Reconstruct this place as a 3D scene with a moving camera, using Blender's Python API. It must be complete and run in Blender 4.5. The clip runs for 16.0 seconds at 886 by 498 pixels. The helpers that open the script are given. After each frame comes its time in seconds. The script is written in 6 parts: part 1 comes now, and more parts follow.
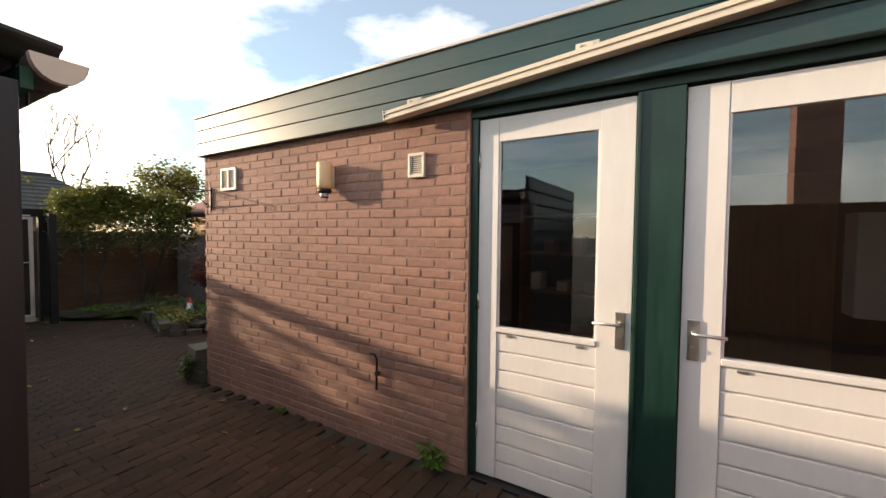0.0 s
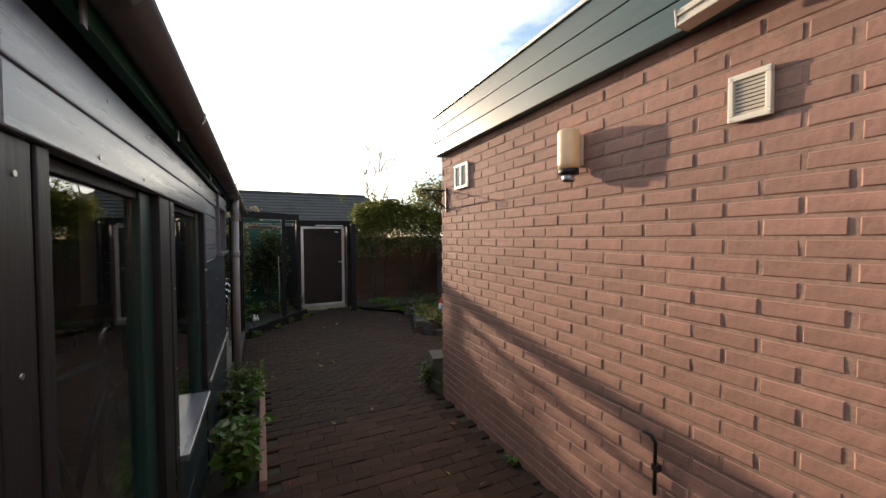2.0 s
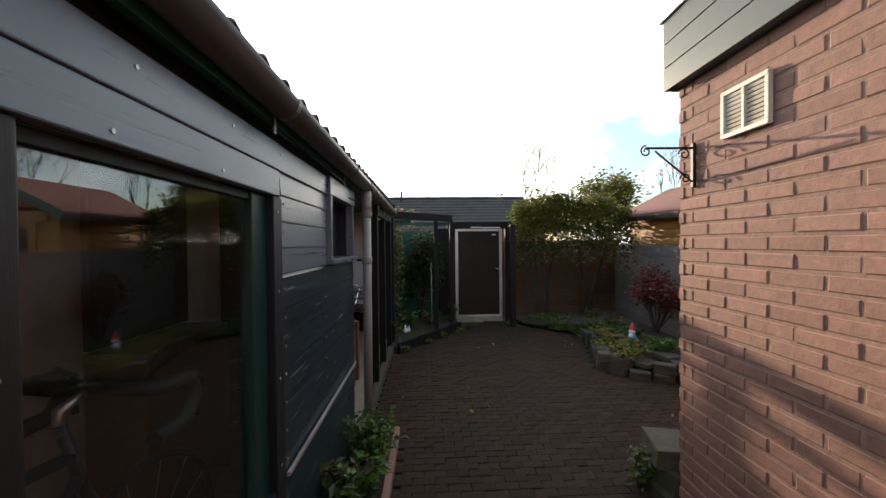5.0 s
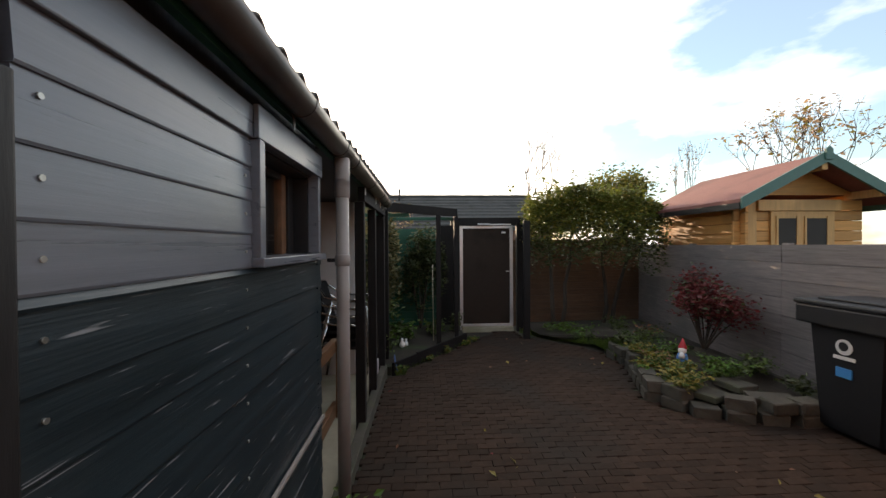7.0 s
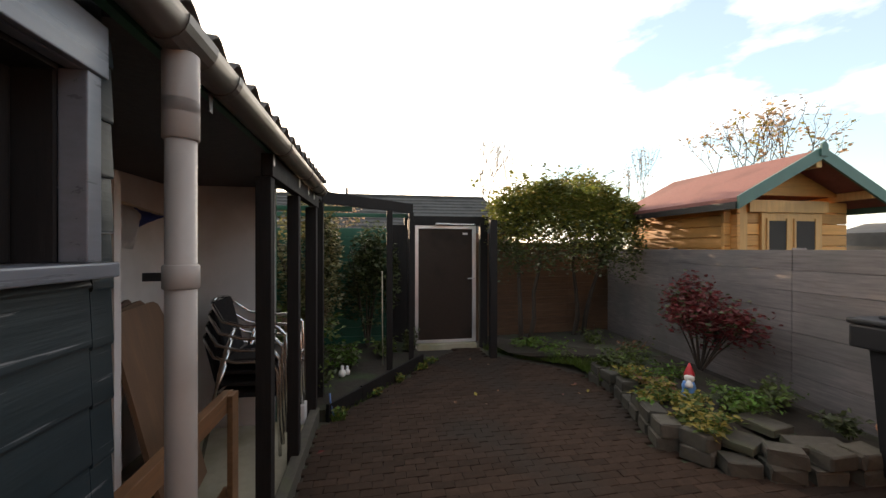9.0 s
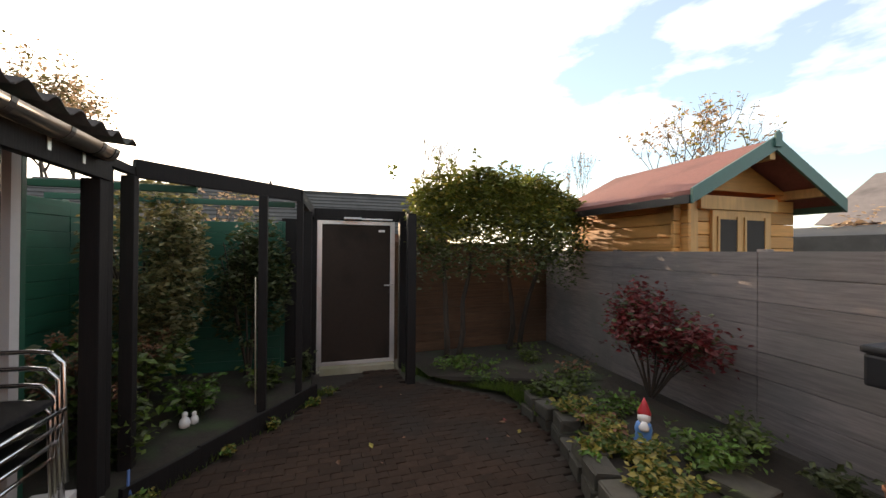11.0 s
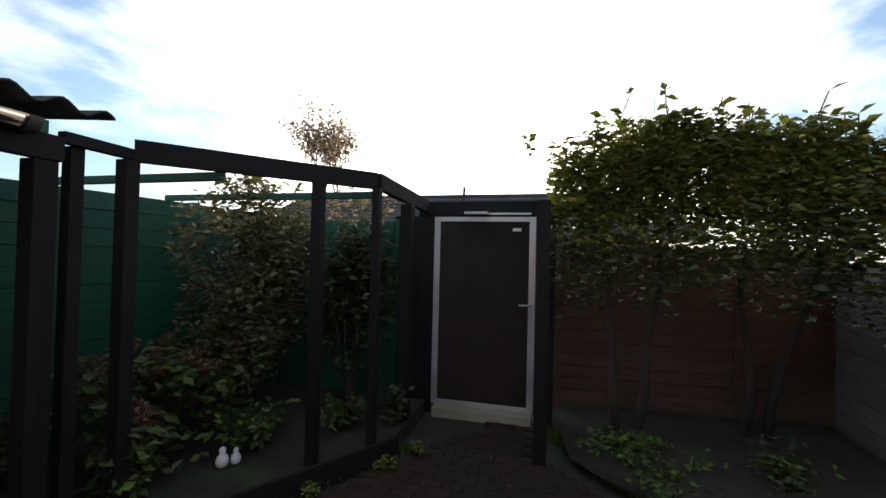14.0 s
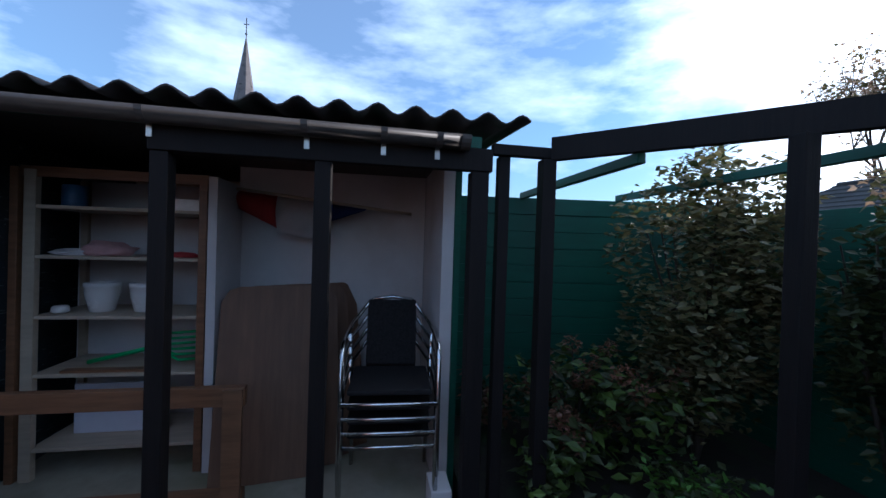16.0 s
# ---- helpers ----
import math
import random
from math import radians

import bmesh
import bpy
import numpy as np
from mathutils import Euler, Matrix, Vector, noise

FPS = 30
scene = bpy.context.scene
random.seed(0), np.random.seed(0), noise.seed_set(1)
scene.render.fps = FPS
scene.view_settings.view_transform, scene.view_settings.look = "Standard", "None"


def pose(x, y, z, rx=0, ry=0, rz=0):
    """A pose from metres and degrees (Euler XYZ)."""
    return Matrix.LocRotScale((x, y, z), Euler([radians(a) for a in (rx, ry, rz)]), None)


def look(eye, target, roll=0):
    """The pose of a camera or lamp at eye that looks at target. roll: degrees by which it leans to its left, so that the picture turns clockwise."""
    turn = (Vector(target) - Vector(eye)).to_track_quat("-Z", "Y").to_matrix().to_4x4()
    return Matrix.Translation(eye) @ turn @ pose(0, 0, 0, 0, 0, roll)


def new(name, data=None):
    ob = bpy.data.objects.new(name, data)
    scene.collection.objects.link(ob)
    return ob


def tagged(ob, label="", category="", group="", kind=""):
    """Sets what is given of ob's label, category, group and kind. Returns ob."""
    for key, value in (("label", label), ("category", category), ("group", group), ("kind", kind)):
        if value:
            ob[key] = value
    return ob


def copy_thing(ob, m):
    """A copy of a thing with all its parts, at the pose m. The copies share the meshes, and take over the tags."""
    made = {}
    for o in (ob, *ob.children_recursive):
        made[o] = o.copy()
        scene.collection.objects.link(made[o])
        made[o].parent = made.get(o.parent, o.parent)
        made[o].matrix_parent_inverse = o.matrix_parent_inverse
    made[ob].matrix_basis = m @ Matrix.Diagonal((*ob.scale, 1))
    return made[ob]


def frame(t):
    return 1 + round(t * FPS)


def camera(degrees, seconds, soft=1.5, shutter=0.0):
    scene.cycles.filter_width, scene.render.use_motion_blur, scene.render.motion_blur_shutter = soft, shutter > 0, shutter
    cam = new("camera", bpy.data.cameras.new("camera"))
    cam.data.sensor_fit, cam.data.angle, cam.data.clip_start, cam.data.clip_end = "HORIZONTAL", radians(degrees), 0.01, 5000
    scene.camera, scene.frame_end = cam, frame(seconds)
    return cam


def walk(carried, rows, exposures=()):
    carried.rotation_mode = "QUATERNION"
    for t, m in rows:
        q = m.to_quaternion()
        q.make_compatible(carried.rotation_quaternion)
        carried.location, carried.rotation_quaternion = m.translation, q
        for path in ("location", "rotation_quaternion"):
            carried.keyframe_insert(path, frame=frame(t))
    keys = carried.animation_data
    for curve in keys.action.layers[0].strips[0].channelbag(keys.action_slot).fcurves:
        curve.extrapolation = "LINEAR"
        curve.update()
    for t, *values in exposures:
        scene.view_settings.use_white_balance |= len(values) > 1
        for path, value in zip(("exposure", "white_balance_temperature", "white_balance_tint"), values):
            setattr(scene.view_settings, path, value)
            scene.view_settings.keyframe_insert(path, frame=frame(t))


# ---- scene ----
cam = camera(97.8, 16.0)
METRES, EYE, TILT, LEAN, TURN = 8.0, 1.5, 0.0, 0.0, 29.7
ROWS = [
    (0.0, 0.0, 0.0, 0.0, 0.02, -2.1, -0.58),
    (0.5, -0.0015, 0.0235, -0.0029, 8.94, -2.05, -0.38),
    (1.0, -0.0097, 0.0586, -0.0027, 18.16, -1.92, -0.18),
    (1.5, -0.0203, 0.0785, -0.0007, 27.03, -1.83, 0.04),
    (2.0, -0.0335, 0.1105, -0.0021, 35.08, -1.69, 0.28),
    (2.5, -0.0447, 0.1346, 0.0001, 42.06, -1.48, 0.45),
    (3.0, -0.0637, 0.1532, -0.0025, 47.77, -1.34, 0.55),
    (3.5, -0.0931, 0.1769, -0.0024, 52.15, -1.19, 0.61),
    (4.0, -0.1093, 0.1889, -0.0028, 55.11, -1.05, 0.62),
    (4.5, -0.14, 0.2076, -0.0062, 56.93, -0.94, 0.57),
    (5.0, -0.1672, 0.2215, -0.0055, 57.96, -0.83, 0.51),
    (7.5, -0.3097, 0.2935, -0.0128, 57.49, -0.43, 0.25),
    (8.0, -0.3422, 0.3069, -0.0131, 56.13, -0.33, 0.15),
    (8.5, -0.3699, 0.3229, -0.0114, 53.8, -0.24, 0.06),
    (9.0, -0.3893, 0.3468, -0.0125, 50.46, -0.13, -0.05),
    (9.5, -0.4068, 0.3805, -0.0139, 46.71, -0.0, -0.11),
    (10.0, -0.4205, 0.4092, -0.0151, 42.82, 0.13, -0.26),
    (12.5, -0.49, 0.5769, -0.0166, 43.16, 0.75, -0.79),
    (13.0, -0.5015, 0.6083, -0.0152, 50.57, 0.83, -0.93),
    (13.5, -0.5161, 0.6331, -0.0158, 60.83, 0.8, -1.12),
    (14.0, -0.5396, 0.66, -0.0152, 73.81, 0.81, -1.34),
    (14.5, -0.5604, 0.6711, -0.0173, 89.06, 0.64, -1.53),
    (15.0, -0.5913, 0.6828, -0.0181, 106.14, 0.44, -1.7),
    (15.5, -0.611, 0.6836, -0.0158, 123.69, -0.04, -1.9),
    (16.0, -0.6306, 0.6816, -0.0154, 140.18, -0.5, -1.81),
]
walk(cam, [(t, pose(0, 0, EYE, TILT, LEAN, TURN) @ pose(METRES * x, METRES * y, METRES * z, 90 + pitch, roll, yaw)) for t, x, y, z, yaw, pitch, roll in ROWS], [(0, 1.05, 7800, 11), (3, 0.92, 7000, 11), (5, 1.0, 7100, 11), (8, 1.25, 8000, 12), (10.2, 1.5, 8300, 14), (12.5, 0.88, 7300, 13), (14.5, 0.65, 6600, 11), (15.2, 0.65, 6100, 11), (16, 0.5, 5100, 11)])

# ---- world and sun ----
SUN_DIR = Vector((-0.957, -0.225, 0.182)).normalized()
world = bpy.data.worlds.new("sky")
scene.world = world
world.use_nodes = True
wn, wl = world.node_tree.nodes, world.node_tree.links
wn.clear()
w_out = wn.new("ShaderNodeOutputWorld")
w_bg = wn.new("ShaderNodeBackground")
w_bg.inputs["Strength"].default_value = 0.15
w_sky = wn.new("ShaderNodeTexSky")
w_sky.sky_type = "NISHITA"
w_sky.sun_disc = False
w_sky.sun_elevation = math.asin(SUN_DIR.z)
w_sky.sun_rotation = math.atan2(SUN_DIR.x, SUN_DIR.y)
w_sky.air_density, w_sky.dust_density, w_sky.ozone_density = 1.3, 0.4, 4.5
w_co = wn.new("ShaderNodeTexCoord")
w_map = wn.new("ShaderNodeMapping")
w_map.inputs["Scale"].default_value = (1.6, 2.2, 5.0)
w_cl = wn.new("ShaderNodeTexNoise")
w_cl.inputs["Scale"].default_value = 1.7
w_cl.inputs["Detail"].default_value = 7
w_cl.inputs["Roughness"].default_value = 0.55
w_ramp = wn.new("ShaderNodeValToRGB")
w_ramp.color_ramp.elements[0].position, w_ramp.color_ramp.elements[1].position = 0.46, 0.74
w_ramp.color_ramp.elements[0].color = (0.16, 0.16, 0.16, 1)
# veil of thin bright cloud round the sun
w_dot = wn.new("ShaderNodeVectorMath")
w_dot.operation = "DOT_PRODUCT"
w_dot.inputs[1].default_value = (SUN_DIR.x, SUN_DIR.y, SUN_DIR.z + 0.12)
w_veil = wn.new("ShaderNodeMapRange")
w_veil.inputs["From Min"].default_value, w_veil.inputs["From Max"].default_value = 0.92, 1.22
w_veil.interpolation_type = "SMOOTHSTEP"
w_max = wn.new("ShaderNodeMath")
w_max.operation = "MAXIMUM"
w_cc = wn.new("ShaderNodeMix")
w_cc.data_type = "RGBA"
w_cc.inputs["A"].default_value = (6.0, 6.5, 7.2, 1)
w_cc.inputs["B"].default_value = (13.0, 12.6, 12.0, 1)
w_mix = wn.new("ShaderNodeMix")
w_mix.data_type = "RGBA"
wl.new(w_co.outputs["Generated"], w_map.inputs["Vector"])
wl.new(w_map.outputs["Vector"], w_cl.inputs["Vector"])
wl.new(w_cl.outputs["Fac"], w_ramp.inputs["Fac"])
wl.new(w_co.outputs["Generated"], w_dot.inputs[0])
w_wob = wn.new("ShaderNodeMath")
w_wob.operation = "MULTIPLY_ADD"
w_wob.inputs[1].default_value = 0.45
wl.new(w_cl.outputs["Fac"], w_wob.inputs[0])
wl.new(w_dot.outputs["Value"], w_wob.inputs[2])
wl.new(w_wob.outputs["Value"], w_veil.inputs["Value"])
wl.new(w_veil.outputs["Result"], w_cc.inputs["Factor"])
wl.new(w_ramp.outputs["Color"], w_max.inputs[0])
wl.new(w_veil.outputs["Result"], w_max.inputs[1])
wl.new(w_max.outputs["Value"], w_mix.inputs["Factor"])
wl.new(w_sky.outputs["Color"], w_mix.inputs["A"])
wl.new(w_cc.outputs["Result"], w_mix.inputs["B"])
wl.new(w_mix.outputs["Result"], w_bg.inputs["Color"])
wl.new(w_bg.outputs["Background"], w_out.inputs["Surface"])
sun = new("sun", bpy.data.lights.new("sun", "SUN"))
sun.data.energy, sun.data.angle, sun.data.color = 4.0, radians(0.6), (1.0, 0.83, 0.66)
sun.matrix_world = look((0, 0, 10), Vector((0, 0, 10)) - SUN_DIR)

# ---- materials ----


def mat(name, colour, rough=0.6, metal=0.0, vary=0.25, scale=8.0, grain=(1, 1, 1), bump=0.15, dirt=None, dirt_scale=1.3, dirt_at=(0.5, 0.7), per="", spec=0.5, coord="Object", coat=0.0, trans=0.0):
    """A surface: base colour varied at two scales, with grain relief and stains of their own shape."""
    m = bpy.data.materials.new(name)
    m.use_nodes = True
    n, l = m.node_tree.nodes, m.node_tree.links
    b = n["Principled BSDF"]
    b.inputs["Metallic"].default_value = metal
    b.inputs["Specular IOR Level"].default_value = spec
    b.inputs["Coat Weight"].default_value = coat
    co = n.new("ShaderNodeTexCoord")
    mp = n.new("ShaderNodeMapping")
    mp.inputs["Scale"].default_value = grain
    l.new(co.outputs[coord], mp.inputs["Vector"])
    fine = n.new("ShaderNodeTexNoise")
    fine.inputs["Scale"].default_value = scale
    fine.inputs["Detail"].default_value = 6
    fine.inputs["Roughness"].default_value = 0.65
    l.new(mp.outputs["Vector"], fine.inputs["Vector"])
    big = n.new("ShaderNodeTexNoise")
    big.inputs["Scale"].default_value = dirt_scale
    big.inputs["Detail"].default_value = 4
    l.new(co.outputs[coord], big.inputs["Vector"])
    c = Vector(colour)
    ramp = n.new("ShaderNodeValToRGB")
    e = ramp.color_ramp.elements
    e[0].position, e[1].position = 0.28, 0.74
    e[0].color = (*(c * (1 - vary)), 1)
    e[1].color = (*(c * (1 + vary)), 1)
    l.new(fine.outputs["Fac"], ramp.inputs["Fac"])
    col = ramp.outputs["Color"]
    if per:
        rnd = n.new("ShaderNodeObjectInfo") if per == "object" else n.new("ShaderNodeNewGeometry")
        hs = n.new("ShaderNodeHueSaturation")
        mr = n.new("ShaderNodeMapRange")
        mr.inputs["To Min"].default_value, mr.inputs["To Max"].default_value = (0.88, 1.12) if "brick" in name or "wood" in name else (0.74, 1.26)
        l.new(rnd.outputs["Random" if per == "object" else "Random Per Island"], mr.inputs["Value"])
        l.new(mr.outputs["Result"], hs.inputs["Value"])
        l.new(col, hs.inputs["Color"])
        col = hs.outputs["Color"]
    if dirt is None:
        dirt = tuple(c * 0.6)
    dr = n.new("ShaderNodeMapRange")
    dr.inputs["From Min"].default_value, dr.inputs["From Max"].default_value = dirt_at
    l.new(big.outputs["Fac"], dr.inputs["Value"])
    mx = n.new("ShaderNodeMix")
    mx.data_type = "RGBA"
    mx.inputs["B"].default_value = (*dirt, 1)
    l.new(dr.outputs["Result"], mx.inputs["Factor"])
    l.new(col, mx.inputs["A"])
    l.new(mx.outputs["Result"], b.inputs["Base Color"])
    rr = n.new("ShaderNodeMapRange")
    rr.inputs["To Min"].default_value, rr.inputs["To Max"].default_value = max(0.03, rough - 0.12), min(1, rough + 0.12)
    l.new(fine.outputs["Fac"], rr.inputs["Value"])
    l.new(rr.outputs["Result"], b.inputs["Roughness"])
    if bump:
        bp = n.new("ShaderNodeBump")
        bp.inputs["Strength"].default_value = bump
        bp.inputs["Distance"].default_value = 0.008
        l.new(fine.outputs["Fac"], bp.inputs["Height"])
        l.new(bp.outputs["Normal"], b.inputs["Normal"])
    if trans:
        tr = n.new("ShaderNodeBsdfTranslucent")
        ms = n.new("ShaderNodeMixShader")
        ms.inputs["Fac"].default_value = trans
        l.new(mx.outputs["Result"], tr.inputs["Color"])
        l.new(b.outputs["BSDF"], ms.inputs[1])
        l.new(tr.outputs["BSDF"], ms.inputs[2])
        l.new(ms.outputs["Shader"], n["Material Output"].inputs["Surface"])
    return m


def glass_mat(name, tint=(0.97, 0.98, 0.97)):
    m = bpy.data.materials.new(name)
    m.use_nodes = True
    n, l = m.node_tree.nodes, m.node_tree.links
    n.remove(n["Principled BSDF"])
    t, g, f, x = (n.new("ShaderNode" + k) for k in ("BsdfTransparent", "BsdfGlossy", "LayerWeight", "MixShader"))
    pw, ma = n.new("ShaderNodeMath"), n.new("ShaderNodeMath")
    pw.operation, ma.operation = "POWER", "MULTIPLY_ADD"
    pw.inputs[1].default_value, ma.inputs[1].default_value, ma.inputs[2].default_value = 4.5, 0.87, 0.12
    t.inputs["Color"].default_value = (*tint, 1)
    g.inputs["Roughness"].default_value = 0.01
    f.inputs["Blend"].default_value = 0.5
    l.new(f.outputs["Facing"], pw.inputs[0])
    l.new(pw.outputs["Value"], ma.inputs[0])
    l.new(ma.outputs["Value"], x.inputs["Fac"])
    l.new(t.outputs["BSDF"], x.inputs[1])
    l.new(g.outputs["BSDF"], x.inputs[2])
    l.new(x.outputs["Shader"], n["Material Output"].inputs["Surface"])
    return m


M_BRICK = mat("brick", (0.290, 0.153, 0.117), 0.85, vary=0.22, scale=22, bump=0.5, per="object", dirt=(0.215, 0.112, 0.086), dirt_scale=2.2)
M_BRICK_ISL = mat("brick_rest", (0.290, 0.153, 0.117), 0.85, vary=0.22, scale=22, bump=0.5, per="island", dirt=(0.215, 0.112, 0.086), dirt_scale=2.2)
M_MORTAR = mat("mortar", (0.29, 0.175, 0.135), 0.95, vary=0.3, scale=40, bump=0.4)
M_FASCIA = mat("fascia_green", (0.022, 0.058, 0.060), 0.42, vary=0.18, scale=5, grain=(0.6, 4, 10), bump=0.08, dirt=(0.035, 0.06, 0.06), dirt_scale=3)
M_GREEN = mat("green_paint", (0.010, 0.040, 0.030), 0.38, vary=0.25, scale=7, grain=(4, 4, 0.5), bump=0.12)
M_WHITE = mat("white_paint", (0.74, 0.71, 0.69), 0.35, vary=0.04, scale=6, grain=(3, 3, 0.6), bump=0.06, dirt=(0.62, 0.58, 0.54), dirt_at=(0.6, 0.95))
M_BOARD = mat("shed_board_paint", (0.014, 0.026, 0.033), 0.36, vary=0.4, scale=3.2, grain=(0.35, 4, 9), bump=0.30, dirt=(0.030, 0.042, 0.046), dirt_scale=2, spec=0.6)
# Smoother boards: the sky's sheen on them is put into the paler grey.
M_SHEDFASCIA = mat("shed_paint_with_sky_sheen", (0.150, 0.160, 0.185), 0.30, vary=0.2, scale=3.2, grain=(0.35, 4, 9), bump=0.12, dirt=(0.11, 0.12, 0.14), dirt_scale=2, spec=0.9)


def add_streaks(m, colour, grain, at, amount):
    """Long thin flakes along the wood where the paint has worn to the pale grain."""
    n, l = m.node_tree.nodes, m.node_tree.links
    b = n["Principled BSDF"]
    old = b.inputs["Base Color"].links[0].from_socket
    co, mp, no, mr, mx = (n.new("ShaderNode" + k) for k in ("TexCoord", "Mapping", "TexNoise", "MapRange", "Mix"))
    mp.inputs["Scale"].default_value = grain
    mp.inputs["Rotation"].default_value = (0, radians(7), 0)
    no.inputs["Scale"].default_value, no.inputs["Detail"].default_value, no.inputs["Distortion"].default_value = 3.0, 5, 0.6
    mr.inputs["From Min"].default_value, mr.inputs["From Max"].default_value = at
    mr.inputs["To Max"].default_value = amount
    mx.data_type = "RGBA"
    mx.inputs["B"].default_value = (*colour, 1)
    l.new(co.outputs["Object"], mp.inputs["Vector"])
    l.new(mp.outputs["Vector"], no.inputs["Vector"])
    l.new(no.outputs["Fac"], mr.inputs["Value"])
    l.new(mr.outputs["Result"], mx.inputs["Factor"])
    l.new(old, mx.inputs["A"])
    l.new(mx.outputs["Result"], b.inputs["Base Color"])


add_streaks(M_BOARD, (0.38, 0.39, 0.40), (1.1, 4, 30), (0.640, 0.680), 0.7)
M_TRIM = mat("brown_black_trim", (0.014, 0.012, 0.012), 0.5, vary=0.3, scale=6, grain=(6, 6, 0.6), bump=0.25)
M_POST = mat("black_stained_post", (0.013, 0.010, 0.009), 0.75, spec=0.25, vary=0.4, scale=7, grain=(8, 8, 0.5), bump=0.3)
M_GUTTER = mat("gutter_plastic", (0.090, 0.074, 0.064), 0.38, vary=0.12, scale=4, bump=0.03, dirt=(0.06, 0.05, 0.045), dirt_scale=4)
M_PIPE = mat("grey_pipe", (0.32, 0.28, 0.255), 0.45, vary=0.08, scale=6, bump=0.03, dirt=(0.24, 0.20, 0.18), dirt_scale=3)
M_ROOFSHEET = mat("corrugated_cement", (0.050, 0.042, 0.040), 0.85, vary=0.35, scale=14, bump=0.4, dirt=(0.03, 0.04, 0.025), dirt_scale=5)
M_GLASS = glass_mat("window_glass")
M_PAVER = mat("paver", (0.050, 0.026, 0.016), 0.92, spec=0.2, vary=0.3, scale=20, bump=0.5, per="object", dirt=(0.030, 0.023, 0.018), dirt_scale=1.1)
M_PAVER_ISL = mat("paver_rest", (0.036, 0.021, 0.014), 0.92, spec=0.2, vary=0.3, scale=20, bump=0.5, per="island", dirt=(0.026, 0.021, 0.017), dirt_scale=1.1)
M_SAND = mat("joint_soil", (0.034, 0.026, 0.020), 0.95, vary=0.4, scale=18, bump=0.5, dirt=(0.03, 0.05, 0.02), dirt_scale=2.5)
M_SOIL = mat("garden_soil", (0.024, 0.017, 0.011), 0.95, vary=0.4, scale=14, bump=0.9, dirt=(0.025, 0.04, 0.012), dirt_scale=3)
M_GRASS_GROUND = mat("field", (0.07, 0.08, 0.04), 0.95, vary=0.3, scale=3, bump=0.4)
M_WHITEWALL = mat("whitewashed_wall", (0.62, 0.58, 0.56), 0.8, vary=0.06, scale=5, bump=0.12, dirt=(0.50, 0.44, 0.40), dirt_scale=1.5)
M_CONCRETE = mat("concrete", (0.34, 0.30, 0.22), 0.9, vary=0.15, scale=9, bump=0.25, dirt=(0.24, 0.22, 0.13), dirt_scale=1.8)
M_BROWNFENCE = mat("brown_fence_wood", (0.135, 0.072, 0.040), 0.8, vary=0.35, scale=5, grain=(5, 0.5, 8), bump=0.35, per="object")
M_GREYFENCE = mat("grey_fence_wood", (0.185, 0.155, 0.145), 0.8, vary=0.35, scale=5, grain=(0.5, 5, 12), bump=0.35, per="object", dirt=(0.13, 0.12, 0.11))
M_HUT = mat("hut_pine", (0.57, 0.26, 0.075), 0.6, vary=0.2, scale=4, grain=(0.6, 0.6, 9), bump=0.15, per="object")
M_HUT_DOOR = mat("hut_pine_upright", (0.54, 0.29, 0.11), 0.6, vary=0.2, scale=4, grain=(6, 6, 0.6), bump=0.15)
M_REDROOF = mat("red_roof_felt", (0.19, 0.070, 0.060), 0.9, vary=0.2, scale=30, bump=0.3)
M_BARGE = mat("barge_green", (0.045, 0.115, 0.095), 0.5, vary=0.15, scale=5, bump=0.08)
M_GATE = mat("gate_panel", (0.036, 0.023, 0.017), 0.75, spec=0.2, vary=0.15, scale=30, bump=0.1, dirt_scale=2)
M_ALU = mat("aluminium", (0.66, 0.62, 0.60), 0.35, metal=0.55, vary=0.06, scale=10, bump=0.02)
M_CHROME = mat("chrome_tube", (0.75, 0.74, 0.72), 0.18, metal=1.0, vary=0.05, scale=10, bump=0.0)
M_STEEL = mat("steel_fitting", (0.58, 0.55, 0.50), 0.32, metal=0.9, vary=0.08, scale=20, bump=0.02)
M_BLACKPL = mat("black_plastic", (0.015, 0.015, 0.017), 0.5, spec=0.35, vary=0.15, scale=30, bump=0.08)
M_GREENFENCE = mat("green_fence_paint", (0.010, 0.085, 0.050), 0.55, vary=0.2, scale=5, grain=(0.5, 0.5, 8), bump=0.2)
M_TILES = mat("far_roof_tile", (0.060, 0.058, 0.055), 0.8, vary=0.3, scale=6, bump=0.3)
M_TILES_GREY = mat("far_roof_grey", (0.16, 0.14, 0.135), 0.8, vary=0.2, scale=6, bump=0.3)
M_STONE = mat("garden_block", (0.064, 0.056, 0.043), 0.9, vary=0.3, scale=16, bump=0.6, per="object", dirt=(0.07, 0.075, 0.04), dirt_scale=5)
M_LAMPSHADE = mat("opal_shade", (0.84, 0.64, 0.40), 0.4, vary=0.05, scale=10, bump=0.0, dirt=(0.62, 0.48, 0.30), dirt_scale=4, trans=0.25)
M_CREAM = mat("cream_plastic", (0.66, 0.58, 0.47), 0.45, vary=0.06, scale=12, bump=0.03)
# Dimness of the house room put into the colour; also for plain dark parts.
M_DARK = mat("dim_room_and_dark_parts", (0.035, 0.028, 0.024), 0.8, vary=0.2, scale=4)
M_BEIGE = mat("beige_board", (0.72, 0.58, 0.46), 0.8, vary=0.08, scale=5, bump=0.05)
M_CARD = mat("brown_board", (0.17, 0.09, 0.05), 0.6, vary=0.25, scale=4, grain=(7, 7, 0.6), bump=0.1)
